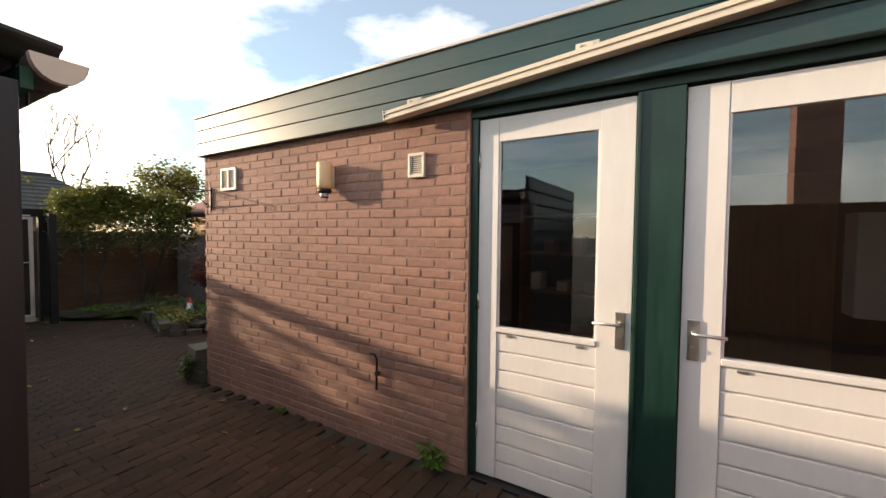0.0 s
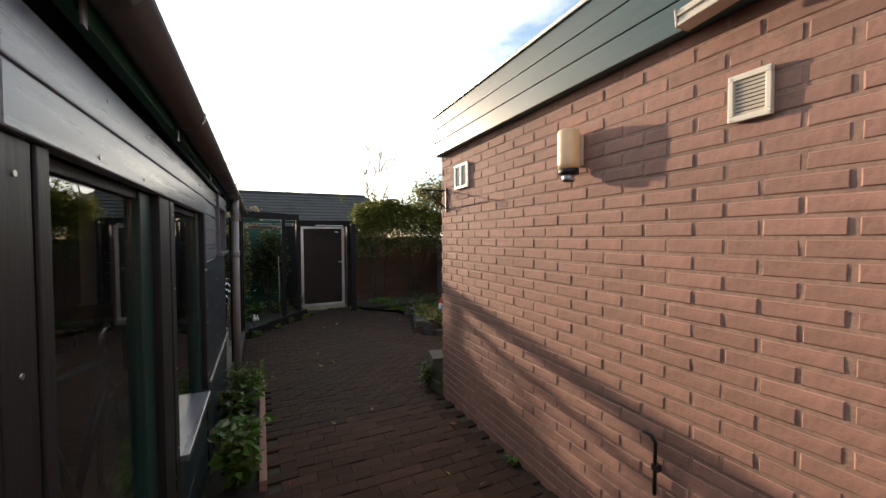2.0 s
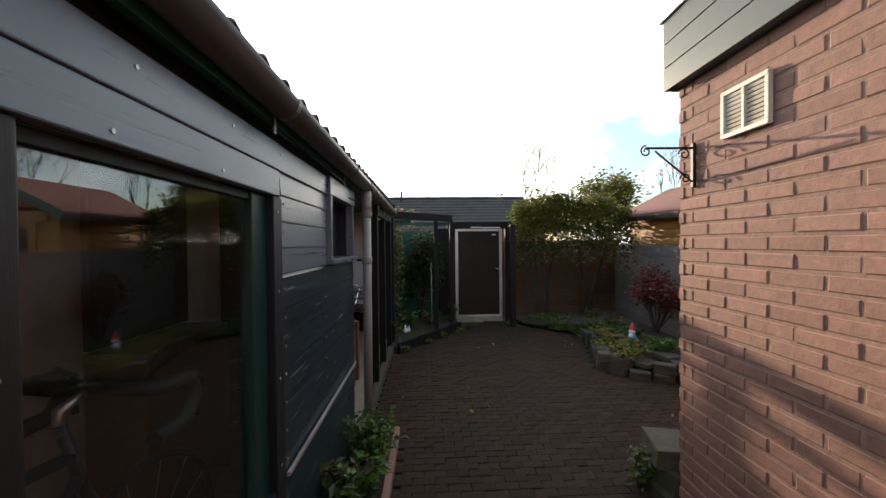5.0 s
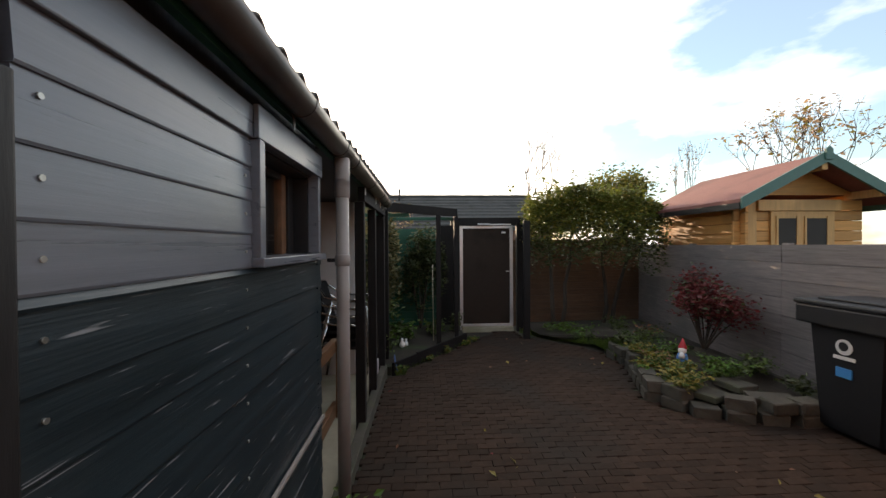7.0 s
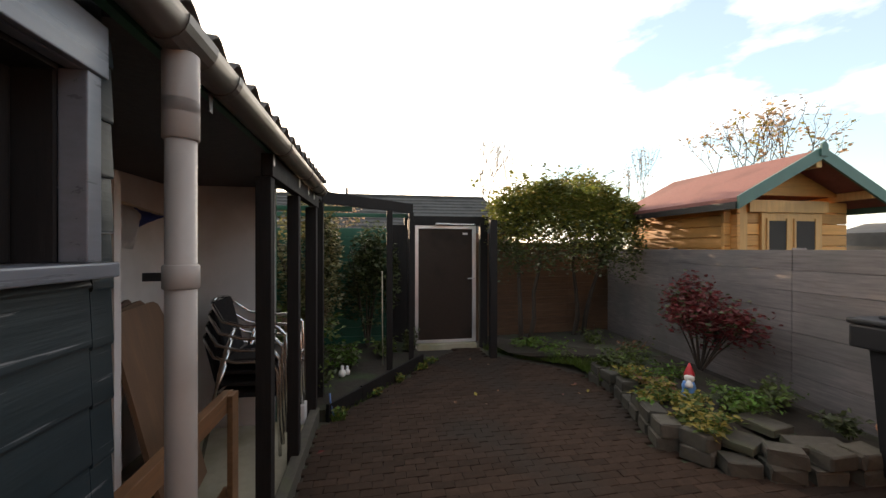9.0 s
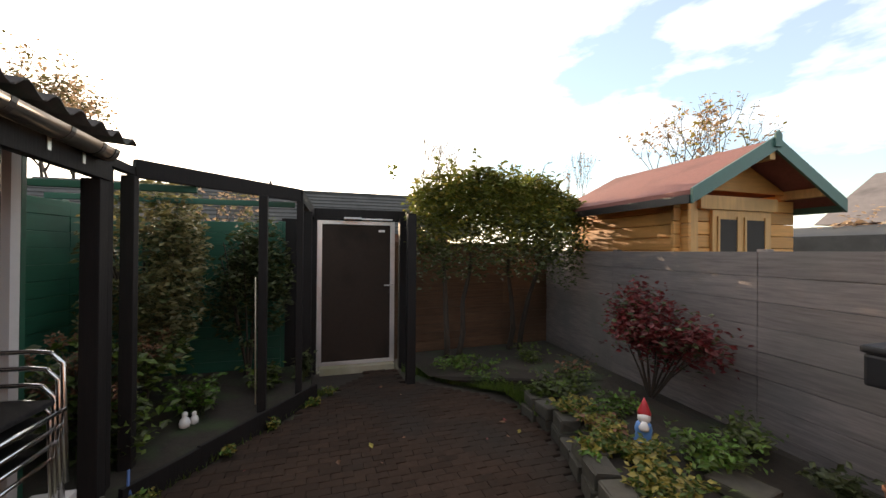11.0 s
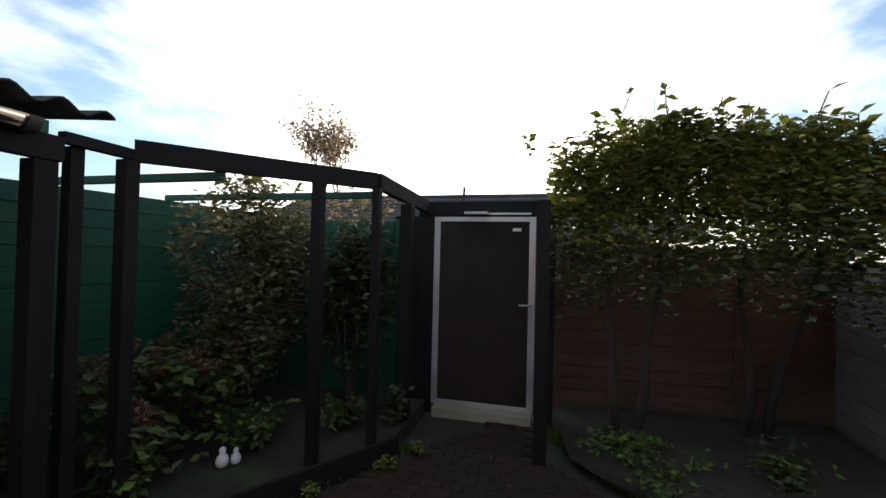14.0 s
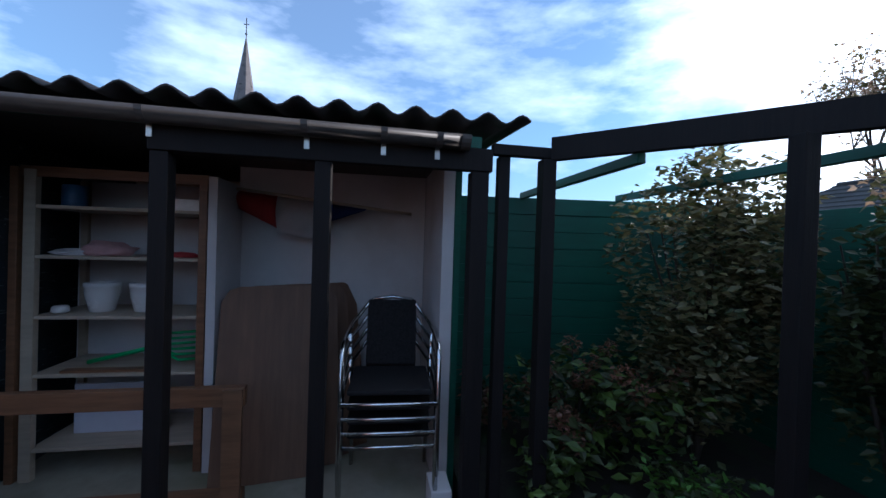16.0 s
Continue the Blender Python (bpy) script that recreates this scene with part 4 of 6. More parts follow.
# ---- hedge over the brown fence ----
hr = random.Random(11)
hedge = thing("hedge", (-9.75, 3.5, G(-9.8)), "leafy evergreen hedge grown over the brown fence, green-yellow", "hedge")
for k, (x, y, tx, ty) in enumerate(((-9.85, 3.12, -9.75, 3.0), (-9.95, 3.28, -9.8, 3.45), (-10.15, 4.15, -9.9, 4.1), (-10.1, 4.3, -9.8, 4.5))):
    pts = [(x, y, G(x) - 0.02)] + [(x + (tx - x) * s + hr.uniform(-.04, .04), y + (ty - y) * s + hr.uniform(-.05, .05), G(x) + 1.7 * s) for s in (0.25, 0.5, 0.75, 1)]
    part("trunk", tube(pts, 0.045, seg=8, r1=0.02), M_TRUNK, hedge)
bumps = [(2.55 + 2.3 * (i_ + hr.random()) / 18, hr.uniform(0.3, 0.45), hr.uniform(2.20, 2.42)) for i_ in range(18)]


def hedge_place(g2):
    y, r, top = bumps[g2.randrange(len(bumps))]
    a = g2.gauss(0, 0.45)
    yy = y + r * a
    zz = top - abs(g2.gauss(0, 0.50))
    if zz < 1.10 + 0.12 * math.sin(yy * 9):
        zz = g2.uniform(1.05, 1.9)
    e = (1 - ((yy - 3.68) / 1.42) ** 2)
    if e < 0 or yy < 2.56:
        return None
    w = 0.48 * (0.4 + e * 0.7)
    s = -1 if g2.random() < 0.25 else 1
    return Vector((-9.75 + s * w * (1 - g2.random() ** 2.2), yy, zz - (1 - e) * 0.28))


# Darker leaves lower down: the crown's own shade put into leaf colour.
def hedge_shade_pick(p, g2):
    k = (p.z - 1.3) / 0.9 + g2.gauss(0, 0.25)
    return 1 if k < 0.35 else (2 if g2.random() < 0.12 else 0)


leaf_part("crown", leaves(19000, hedge_place, 0.070, hr, 3, pick=hedge_shade_pick), [L_HEDGE, L_DARK, L_YELLOW], hedge)
tv = []
for _ in range(34):
    y, r, top = bumps[hr.randrange(len(bumps))]
    p = Vector((-9.75 + hr.uniform(-.3, .3), y + hr.uniform(-.3, .3), top - 0.1))
    e = p + Vector((hr.uniform(-.12, .12), hr.uniform(-.12, .12), hr.uniform(.16, .36)))
    part("shoot", tube([p, (p + e) / 2, e], 0.004, None, 4, False), M_TRUNK, hedge)
    tv += [p.lerp(e, s) for s in (0.4, 0.55, 0.7, 0.85, 1) for _ in range(2)]
leaf_part("shoot_leaves", leaves(len(tv), lambda g2: tv[g2.randrange(len(tv))], 0.085, hr), [L_HEDGE], hedge)

# ---- raised bed with gnome and red shrub ----
bed_out = [(-6.08, 3.95), (-6.12, 3.55), (-6.32, 3.18), (-6.68, 3.02), (-7.15, 3.18), (-7.7, 3.36), (-8.25, 3.40), (-8.75, 3.22), (-9.12, 2.82), (-9.35, 2.62)]
bedsoil = bmesh.new()
inner = [(x + 0.0, y + 0.10) for x, y in bed_out] + [(-10.5, 2.6), (-10.68, 5.1), (-6.1, 4.58)]
vs_in = [bedsoil.verts.new((x, y, G(x) + (0.14 if -8.4 < x < -6.2 else 0.06))) for x, y in inner]
vc = bedsoil.verts.new((-8.0, 4.1, 0.16))
vc2 = bedsoil.verts.new((-9.5, 3.9, 0.05))
for i in range(len(vs_in)):
    bedsoil.faces.new((vs_in[i], vs_in[(i + 1) % len(vs_in)], vc))
bedsoil.verts.remove(vc2)
bmesh.ops.recalc_face_normals(bedsoil, faces=bedsoil.faces)
bs = part("bed_soil", bedsoil, M_SOIL)
tagged(bs, "dark soil of the raised garden bed", "soil", kind="structure")


def along(pts, step):
    out, left = [], 0.0
    for (x0, y0), (x1, y1) in zip(pts, pts[1:]):
        l = math.hypot(x1 - x0, y1 - y0)
        s = left
        while s < l:
            out.append((x0 + (x1 - x0) * s / l, y0 + (y1 - y0) * s / l, math.degrees(math.atan2(y1 - y0, x1 - x0))))
            s += step
        left = s - l
    return out


for c in range(2):
    pts = along(bed_out[:7], 0.245)
    for i, (x, y, a) in enumerate(pts):
        if c == 1 and (i % 5 == 3):
            continue
        stone_block(x + rng.uniform(-.015, .015), y + rng.uniform(-.02, .02) + 0.02 * c, G(x) - 0.01 + c * 0.103, 0.205, 0.16, 0.10, a + rng.uniform(-9, 9), "mossy grey-brown block edging the raised bed", "raised bed blocks", 0.007)
for x, y, z, l, w, a in ((-6.42, 3.36, 0.10, 0.30, 0.24, 25), (-6.52, 3.72, 0.14, 0.28, 0.22, 10), (-6.2, 3.78, 0.12, 0.34, 0.2, 70)):
    stone_block(x, y, z + G(x) + 0.005, l, w, 0.06, a, "flat grey slab laid on the bed edge", "bed slabs")
gv, gf = [], []
gq = random.Random(61)
for _ in range(5200):
    x = gq.uniform(-9.9, -7.9)
    k = (x + 7.9) / -2.0
    y = 3.36 - 0.8 * max(0, k - .35) / .65 + abs(gq.gauss(0, .32)) - 0.06
    z_ = G(x) + 0.01 + min(0.09, max(0, (y - 2.9) * .2))
    a = gq.uniform(0, 6.28)
    n0 = len(gv)
    gv += [Vector((x - .005 * math.cos(a), y - .005 * math.sin(a), z_ - .03)), Vector((x + .005 * math.cos(a), y + .005 * math.sin(a), z_ - .03)), Vector((x + gq.gauss(0, .025), y + gq.gauss(0, .025), z_ + gq.uniform(.02, .09)))]
    gf.append((n0, n0 + 1, n0 + 2))
gb = leaf_part("grass_bank", (gv, gf, [0] * len(gf)), [L_GRASS])
tagged(gb, "mossy grass on the low bank beside the gate", "grass", kind="stuff")

gz = 0.085
gn = bmesh.new()
lathe([(0.055, 0), (0.062, 0.02), (0.050, 0.06), (0.056, 0.09), (0.045, 0.13), (0.03, 0.145)], (-7.08, 3.60, gz), 16, gn, 0)
lathe([(0.028, 0), (0.042, 0.02), (0.040, 0.05), (0.02, 0.07)], (-7.07, 3.595, gz + 0.14), 16, gn, 1)
lathe([(0.045, 0), (0.040, 0.02), (0.02, 0.07), (0.004, 0.11)], (-7.08, 3.605, gz + 0.19), 16, gn, 2)
lathe([(0.03, 0), (0.034, 0.02), (0.012, 0.06)], (-7.045, 3.57, gz + 0.10), 12, gn, 1)
single("gnome", gn, [mat("gnome_blue", (0.12, 0.30, 0.65), 0.4), M_CERAMIC, mat("gnome_red", (0.5, 0.03, 0.04), 0.4)], "small garden gnome statue with blue coat and red cap", "statue", smooth=True)
single("stone_figure", lathe([(0.03, 0), (0.035, 0.03), (0.022, 0.07), (0.028, 0.095), (0.01, 0.12)], (-6.85, 3.72, 0.06), 14), M_STONE, "small pale stone figure in the bed", "statue")

rs = random.Random(21)
shrub = thing("red_shrub", (-7.7, 4.35, 0.08), "red-leaved azalea shrub in the raised bed", "shrub")
b = bmesh.new()
tips = []
for _ in range(16):
    a, k = rs.uniform(0, 6.28), rs.uniform(0.3, 1)
    e = Vector((-7.7 + math.cos(a) * 0.55 * k, 4.28 + math.sin(a) * 0.26 * k, 0.08 + rs.uniform(0.45, 0.85) * (1.05 - 0.3 * k)))
    tips.append(e)
    tube([(-7.7, 4.3, 0.06), (-7.7 + math.cos(a) * 0.2 * k, 4.3 + math.sin(a) * 0.12 * k, 0.3), e], 0.012, b, 6, False, r1=0.004)
part("branch", b, M_TRUNK, shrub)
tips.append(Vector((-7.92, 4.4, 0.98)))
leaf_part("foliage", leaves(3600, lambda g2: tips[g2.randrange(len(tips))] + Vector((g2.gauss(0, .10), g2.gauss(0, .08), g2.gauss(0, .075))), 0.055, rs, 2, pick=lambda p, g2: 1 if g2.random() < 0.16 else 0), [L_RED, L_DARK], shrub)
rb = random.Random(31)
for x, y, h, r, n, ms, lab in ((-6.95, 3.40, .14, .26, 500, [L_YELLOW, L_GRASS], "yellowing groundcover spilling over the block edge"), (-7.35, 3.50, .14, .26, 500, [L_YELLOW, L_RUSSET, L_GRASS], "yellowing groundcover spilling over the block edge"), (-6.65, 3.28, .15, .24, 520, [L_YELLOW, L_GRASS], "yellowing groundcover spilling over the block edge"),
                              (-6.75, 3.75, .20, .26, 500, [L_BRIGHT, L_GRASS], "tuft of green leaves in the bed"), (-7.5, 3.8, .18, .28, 450, [L_BRIGHT, L_DARK], "tuft of green leaves in the bed"), (-8.1, 3.75, .16, .3, 420, [L_DARK, L_GRASS], "low dark green plant in the bed"),
                              (-8.5, 4.1, .30, .34, 520, [L_DARK, L_RUSSET], "dark reddish low shrub in the bed"), (-9.2, 4.0, .28, .34, 480, [L_DARK, L_GRASS], "dark green low shrub in the bed"), (-9.0, 3.3, .16, .36, 620, [L_BRIGHT, L_GRASS], "bright green mossy grass clump"), (-9.5, 3.1, .18, .32, 520, [L_BRIGHT, L_GRASS], "bright green mossy grass clump"), (-6.9, 4.25, .22, .3, 380, [L_DARK, L_GRASS], "dark green low plant by the grey fence"), (-6.3, 4.2, .16, .2, 200, [L_DARK], "dark green low plant by the grey fence"), (-6.45, 3.2, .12, .16, 260, [L_YELLOW, L_GRASS], "yellowing groundcover spilling over the block edge"), (-7.1, 3.24, .10, .2, 300, [L_YELLOW, L_BRIGHT], "yellowing groundcover spilling over the block edge"), (-7.65, 3.45, .13, .24, 380, [L_GRASS, L_YELLOW], "yellowing groundcover spilling over the block edge"), (-8.05, 3.45, .12, .22, 320, [L_GRASS, L_DARK], "low dark green plant in the bed")):
    low_plant("bed_plant", x, y, h, r, n, ms, lab, z=0.05 if x > -8.4 else G(x) + 0.05, size=0.05)
single("terracotta_pot", lathe([(0.045, 0), (0.05, 0.005), (0.065, 0.10), (0.072, 0.105), (0.072, 0.13), (0.065, 0.13), (0.055, 0.08)], (-6.17, 4.36, 0.03), 18), M_TERRA, "small terracotta pot beside the grey fence", "flower pot", smooth=True)

# ---- wheeled bin ----
bi = thing("wheeled_bin", (-5.8, 4.2, G(-5.8)), "dark grey plastic wheeled rubbish bin with closed lid", "bin")
bz = G(-5.8)
b = bmesh.new()
lo = [(-6.00, 3.99), (-5.56, 3.99), (-5.56, 4.42), (-6.00, 4.42)]
hi = [(-6.05, 3.95), (-5.50, 3.95), (-5.50, 4.50), (-6.05, 4.50)]
r0 = [b.verts.new((x, y, bz + 0.03)) for x, y in lo]
r1 = [b.verts.new((x, y, bz + 0.90)) for x, y in hi]
b.faces.new(r0[::-1])
b.faces.new(r1)
for i in range(4):
    b.faces.new((r0[i], r0[(i + 1) % 4], r1[(i + 1) % 4], r1[i]))
bmesh.ops.bevel(b, geom=list(b.edges), offset=0.02, segments=2, affect="EDGES")
part("body", b, M_BLACKPL, bi)
part("rim", bx(-6.11, -5.45, 3.90, 4.53, bz + 0.84, bz + 0.99, 0.015), M_BLACKPL, bi)
lid = part("lid", bx(-6.12, -5.44, 3.89, 4.50, bz + 0.992, bz + 1.03, 0.014), M_BLACKPL, bi)
part("lid_ridge", bx(-6.02, -5.54, 4.0, 4.40, bz + 1.031, bz + 1.05, 0.008), M_BLACKPL, lid)
part("handle", tube([(-6.05, 4.53, bz + 0.97), (-6.05, 4.57, bz + 1.02), (-5.5, 4.57, bz + 1.02), (-5.5, 4.53, bz + 0.97)], 0.014, seg=8), M_BLACKPL, bi)
for x in (-6.06, -5.50):
    w = part("wheel", tube([(x - 0.025, 4.44, bz + 0.10), (x + 0.025, 4.44, bz + 0.10)], 0.10, seg=20), M_BLACKPL, bi)
sm = mat("sticker_blue", (0.05, 0.25, 0.55), 0.4, vary=0.05)
ex, ey = -5.78, 3.925
part("emblem", tube([(ex, ey + 0.05, bz + 0.70), (ex, ey + 0.026, bz + 0.70)], 0.058, seg=20), M_CERAMIC, bi, "pale round emblem")
part("emblem_centre", tube([(ex, ey + 0.03, bz + 0.705), (ex, ey + 0.0245, bz + 0.705)], 0.034, seg=20), M_BLACKPL, bi)
part("emblem_bar", bx(ex - 0.075, ex + 0.075, ey + 0.028, ey + 0.05, bz + 0.605, bz + 0.63), M_CERAMIC, bi)
part("sticker", bx(ex - 0.06, ex + 0.05, ey + 0.031, ey + 0.05, bz + 0.47, bz + 0.54), sm, bi, "blue and white sticker")

# ---- bed behind the pergola ----
lb = bmesh.new()
pl = [(-7.62, 0.42), (-8.0, 0.68), (-9.08, 1.42), (-10.0, 1.42), (-10.0, -0.6), (-7.62, -0.9)]
prism(pl, "z", -0.3, G(-8.6) + 0.10, lb)
lbs = part("bed_soil_pergola", lb, M_SOIL)
tagged(lbs, "dark soil of the bed behind the pergola posts", "soil", kind="structure")
edge = thing("bed_edging", (-8.5, 1.0, G(-8.5)), "black stained plank edging of the pergola bed", "edging")
for a, c in (((-7.60, 0.445), (-8.02, 0.72)), ((-8.02, 0.72), (-9.12, 1.47))):
    beam("plank", (*a, G(-8.3) + 0.07), (*c, G(-8.8) + 0.07), 0.035, 0.16, edge)
sv = random.Random(41)
sh = thing("variegated_shrub", (-9.3, -0.05, 0), "tall variegated evergreen shrub behind the pergola", "shrub")
b = bmesh.new()
for _ in range(9):
    a = sv.uniform(0, 6.28)
    tube([(-9.3, -0.05, -0.05), (-9.3 + math.cos(a) * .15, -0.05 + math.sin(a) * .15, 0.8), (-9.3 + math.cos(a) * .4, -0.05 + math.sin(a) * .35, sv.uniform(1.3, 1.85))], 0.02, b, 6, False, r1=0.006)
part("stem", b, M_TRUNK, sh)
wv = blob((-9.25, -0.05, 1.15), (0.62, 0.5, 1.0), 26, sv)
leaf_part("foliage", leaves(9500, lambda g2: wv(g2), 0.062, sv, 2, pick=lambda p, g2: 1 if g2.random() < .3 else 0), [L_VARIEG, L_DARK], sh)
sh2 = thing("dark_shrub", (-9.75, 0.75, 0), "dark leafy climbing shrub beside the gate", "shrub")
b = bmesh.new()
for _ in range(6):
    a = sv.uniform(0, 6.28)
    tube([(-9.75, 0.75, -0.06), (-9.75 + math.cos(a) * .1, 0.75 + math.sin(a) * .15, 0.7), (-9.75 + math.cos(a) * .2, 0.75 + math.sin(a) * .3, sv.uniform(1.2, 1.6))], 0.016, b, 6, False, r1=0.005)
part("stem", b, M_TRUNK, sh2)
wd = blob((-9.72, 0.72, 0.95), (0.28, 0.5, 0.85), 18, sv)
leaf_part("foliage", leaves(3600, lambda g2: wd(g2), 0.065, sv), [L_DARK], sh2)
hy = thing("hydrangea", (-8.45, -0.15, 0), "faded russet hydrangea in the pergola bed", "shrub")
heads = [Vector((-8.45 + sv.uniform(-.45, .4), -0.1 + sv.uniform(-.35, .35), sv.uniform(0.25, 0.72))) for _ in range(22)]
b = bmesh.new()
for e in heads:
    tube([(-8.45, -0.15, -0.05), ((-8.45 + e.x) / 2, (-0.15 + e.y) / 2, e.z * .7), e], 0.007, b, 5, False, r1=0.004)
part("stem", b, M_TRUNK, hy)
leaf_part("flower_head", leaves(2400, lambda g2: heads[g2.randrange(len(heads))] + Vector((g2.gauss(0, 1), g2.gauss(0, 1), g2.gauss(0, .8))).normalized() * 0.065 * g2.uniform(.7, 1), 0.03, sv), [L_RUSSET], hy, "round faded russet flower heads")
leaf_part("foliage", leaves(1100, lambda g2: heads[g2.randrange(len(heads))] + Vector((g2.gauss(0, .12), g2.gauss(0, .12), -abs(g2.gauss(0, .16)))), 0.09, sv, 2), [L_DARK, L_GRASS], hy)
for x, y, h, r, n, ms, lab in ((-8.05, 0.25, .30, .22, 380, [L_GRASS, L_DARK], "green leafy plant in the pergola bed"), (-8.75, 0.55, .34, .26, 460, [L_BRIGHT, L_DARK], "green leafy plant in the pergola bed"), (-9.2, 1.0, .26, .22, 340, [L_DARK, L_GRASS], "dark green plant in the pergola bed"), (-8.0, -0.5, .4, .3, 420, [L_DARK, L_RUSSET], "dark reddish plant in the pergola bed"), (-9.4, 1.32, .34, .14, 300, [L_DARK], "ivy clump at the foot of the gate post")):
    low_plant("bed_plant", x, y, h, r, n, ms, lab, z=G(x) + 0.09, size=0.06)
for dx, dy, s in ((0, 0, 0.85), (0.06, 0.05, 0.7)):
    d_ = bmesh.new()
    p0 = Vector((-8.49 - dx, 0.50 + dy, G(-8.5) + 0.10))
    lathe([(0.02 * s, 0), (0.042 * s, 0.015 * s), (0.048 * s, 0.05 * s), (0.036 * s, 0.085 * s), (0.020 * s, 0.10 * s), (0.024 * s, 0.12 * s), (0.022 * s, 0.14 * s), (0.008 * s, 0.152 * s)], p0, 16, d_)
    single("duck_ornament", d_, M_CERAMIC, "small white ceramic duck ornament in the bed", "ornament", "duck ornaments", smooth=True)
single("bamboo_stake", tube([(-8.85, 0.95, G(-8.8) + .05), (-8.86, 0.94, 1.12)], 0.006, seg=6), M_SHELF, "thin pale bamboo stake in the pergola bed", "stake")
# moss and grass along the black edging
gr = random.Random(51)
vs, fs = [], []
for _ in range(2600):
    k = gr.random()
    x = -7.55 - 1.75 * k
    y = 0.47 + (1.0 * max(0, (k - .12) / .88)) + abs(gr.gauss(0, .045)) + 0.02
    z = G(x) - 0.005
    a = gr.uniform(0, 6.28)
    h = gr.uniform(0.02, 0.075)
    i = len(vs)
    vs += [Vector((x - .004 * math.cos(a), y - .004 * math.sin(a), z)), Vector((x + .004 * math.cos(a), y + .004 * math.sin(a), z)), Vector((x + gr.gauss(0, .02), y + gr.gauss(0, .02), z + h))]
    fs.append((i, i + 1, i + 2))
gt = leaf_part("grass_edge", (vs, fs, [0] * len(fs)), [L_GRASS])
tagged(gt, "tufts of grass and moss along the bed edging", "grass", kind="stuff")
for x, y in ((-7.62, 0.52), (-8.15, 0.86), (-8.5, 1.1), (-8.95, 1.42), (-9.2, 1.58)):
    low_plant("weed", x, y + .03, 0.09, 0.09, 130, [L_BRIGHT, L_GRASS, L_YELLOW], "small green weed along the bed edging", "weed", size=0.035)

# ---- inside the open shelter ----
sf = G(-6.3) + 0.03
shelf = thing("shelf_unit", (-5.62, -0.55, sf), "pale wooden shelf unit with pots and odds and ends", "shelf")
for x0, x1, mm in ((-5.12, -5.18, M_SHELF), (-6.03, -6.075, M_FRAMEWOOD)):
    part("upright", bx(x0, x1, -0.38, -0.34, sf, 1.74, 0.003), mm, shelf)
part("upright", bx(-5.13, -5.17, -0.80, -0.765, sf, 1.74, 0.003), M_SHELF, shelf)
for z in (0.13, 0.56, 0.90, 1.25, 1.54):
    part("shelf_board", bx(-5.16, -6.029, -0.79, -0.345, z - 0.02, z, 0.003), M_SHELF, shelf)
part("back_panel", bx(-5.10, -6.08, -0.815, -0.80, sf, 1.74), M_WHITEWALL, shelf)
part("header", bx(-5.1, -6.08, -0.37, -0.345, 1.70, 1.76, 0.003), M_FRAMEWOOD, shelf)
part("side_board", bx(-5.06, -5.10, -0.38, -0.33, sf, 1.75, 0.003), M_FRAMEWOOD, shelf)
part("side_board", bx(-6.078, -6.088, -0.80, -0.35, sf, 1.74), M_FRAMEWOOD, shelf)


def flower_pot(x, y, z, r, h, label, mm=None):
    return single("flower_pot", lathe([(r * .62, 0), (r * .68, .004), (r * .93, h * .6), (r * .95, h * .84), (r, h * .86), (r, h), (r * .9, h), (r * .85, h * .8)], (x, y, z), 22), mm or M_CERAMIC, label, "flower pot", "pots on the shelf", smooth=True)


flower_pot(-5.42, -0.52, 0.90, 0.095, 0.18, "cream ceramic flower pot on the shelf")
flower_pot(-5.66, -0.52, 0.90, 0.085, 0.18, "cream ceramic flower pot with a pink pot inside")
single("small_dish", lathe([(0.03, 0), (0.045, .01), (0.042, .035), (0.03, .045)], (-5.24, -0.45, 0.90), 16), M_CERAMIC, "small white lidded dish on the shelf", "dish", smooth=True)


def crumple(x, y, z, rx, ry, h, mm, name, label, cat, seed):
    b = bmesh.new()
    bmesh.ops.create_icosphere(b, subdivisions=3, radius=1)
    for v in b.verts:
        n_ = noise.noise(v.co * 2.3 + Vector((seed, 0, 0))) * 0.4
        v.co = Vector((x + v.co.x * rx * (1 + n_), y + v.co.y * ry * (1 + n_), z + max(0, v.co.z * 0.75 + 0.25 + n_ * .5) * h))
    return single(name, b, mm, label, cat, smooth=True)


crumple(-5.45, -0.5, 1.25, .14, .1, .09, mat("pink_cloth", (0.5, 0.28, 0.27), 0.8), "folded_cloth", "crumpled pink cloth on the shelf", "cloth", 1)
crumple(-5.30, -0.48, 1.25, .13, .06, .04, M_WHITECLOTH, "folded_cloth", "crumpled pale cloth on the shelf", "cloth", 4)
crumple(-5.88, -0.48, 1.25, .10, .06, .035, M_RED, "folded_cloth", "small red cloth on the shelf", "cloth", 7)
single("white_box", bx(-5.84, -6.0, -0.62, -0.45, 1.54, 1.62, 0.006), M_CERAMIC, "white box on the top shelf", "box")
single("blue_tin", lathe([(0.06, 0), (0.062, .005), (0.062, .13), (0.055, .135)], (-5.27, -0.5, 1.54), 18), mat("blue_tin", (0.04, 0.10, 0.20), 0.4), "dark blue tin on the top shelf", "tin", smooth=True)
rake = thing("toy_rake", (-5.65, -0.5, 0.56), "green plastic rake lying on the shelf", "rake")
part("handle", tube([(-5.36, -0.5, 0.585), (-5.75, -0.5, 0.68)], 0.014, seg=8), M_GREENPL, rake)
for i in range(6):
    part("tine", tube([(-5.73, -0.5, 0.675), (-5.80 - .02 * i, -0.5 + .015 * i, 0.76 - .03 * i), (-5.98, -0.47, 0.78 - .035 * i)], 0.009, seg=6), M_GREENPL, rake)
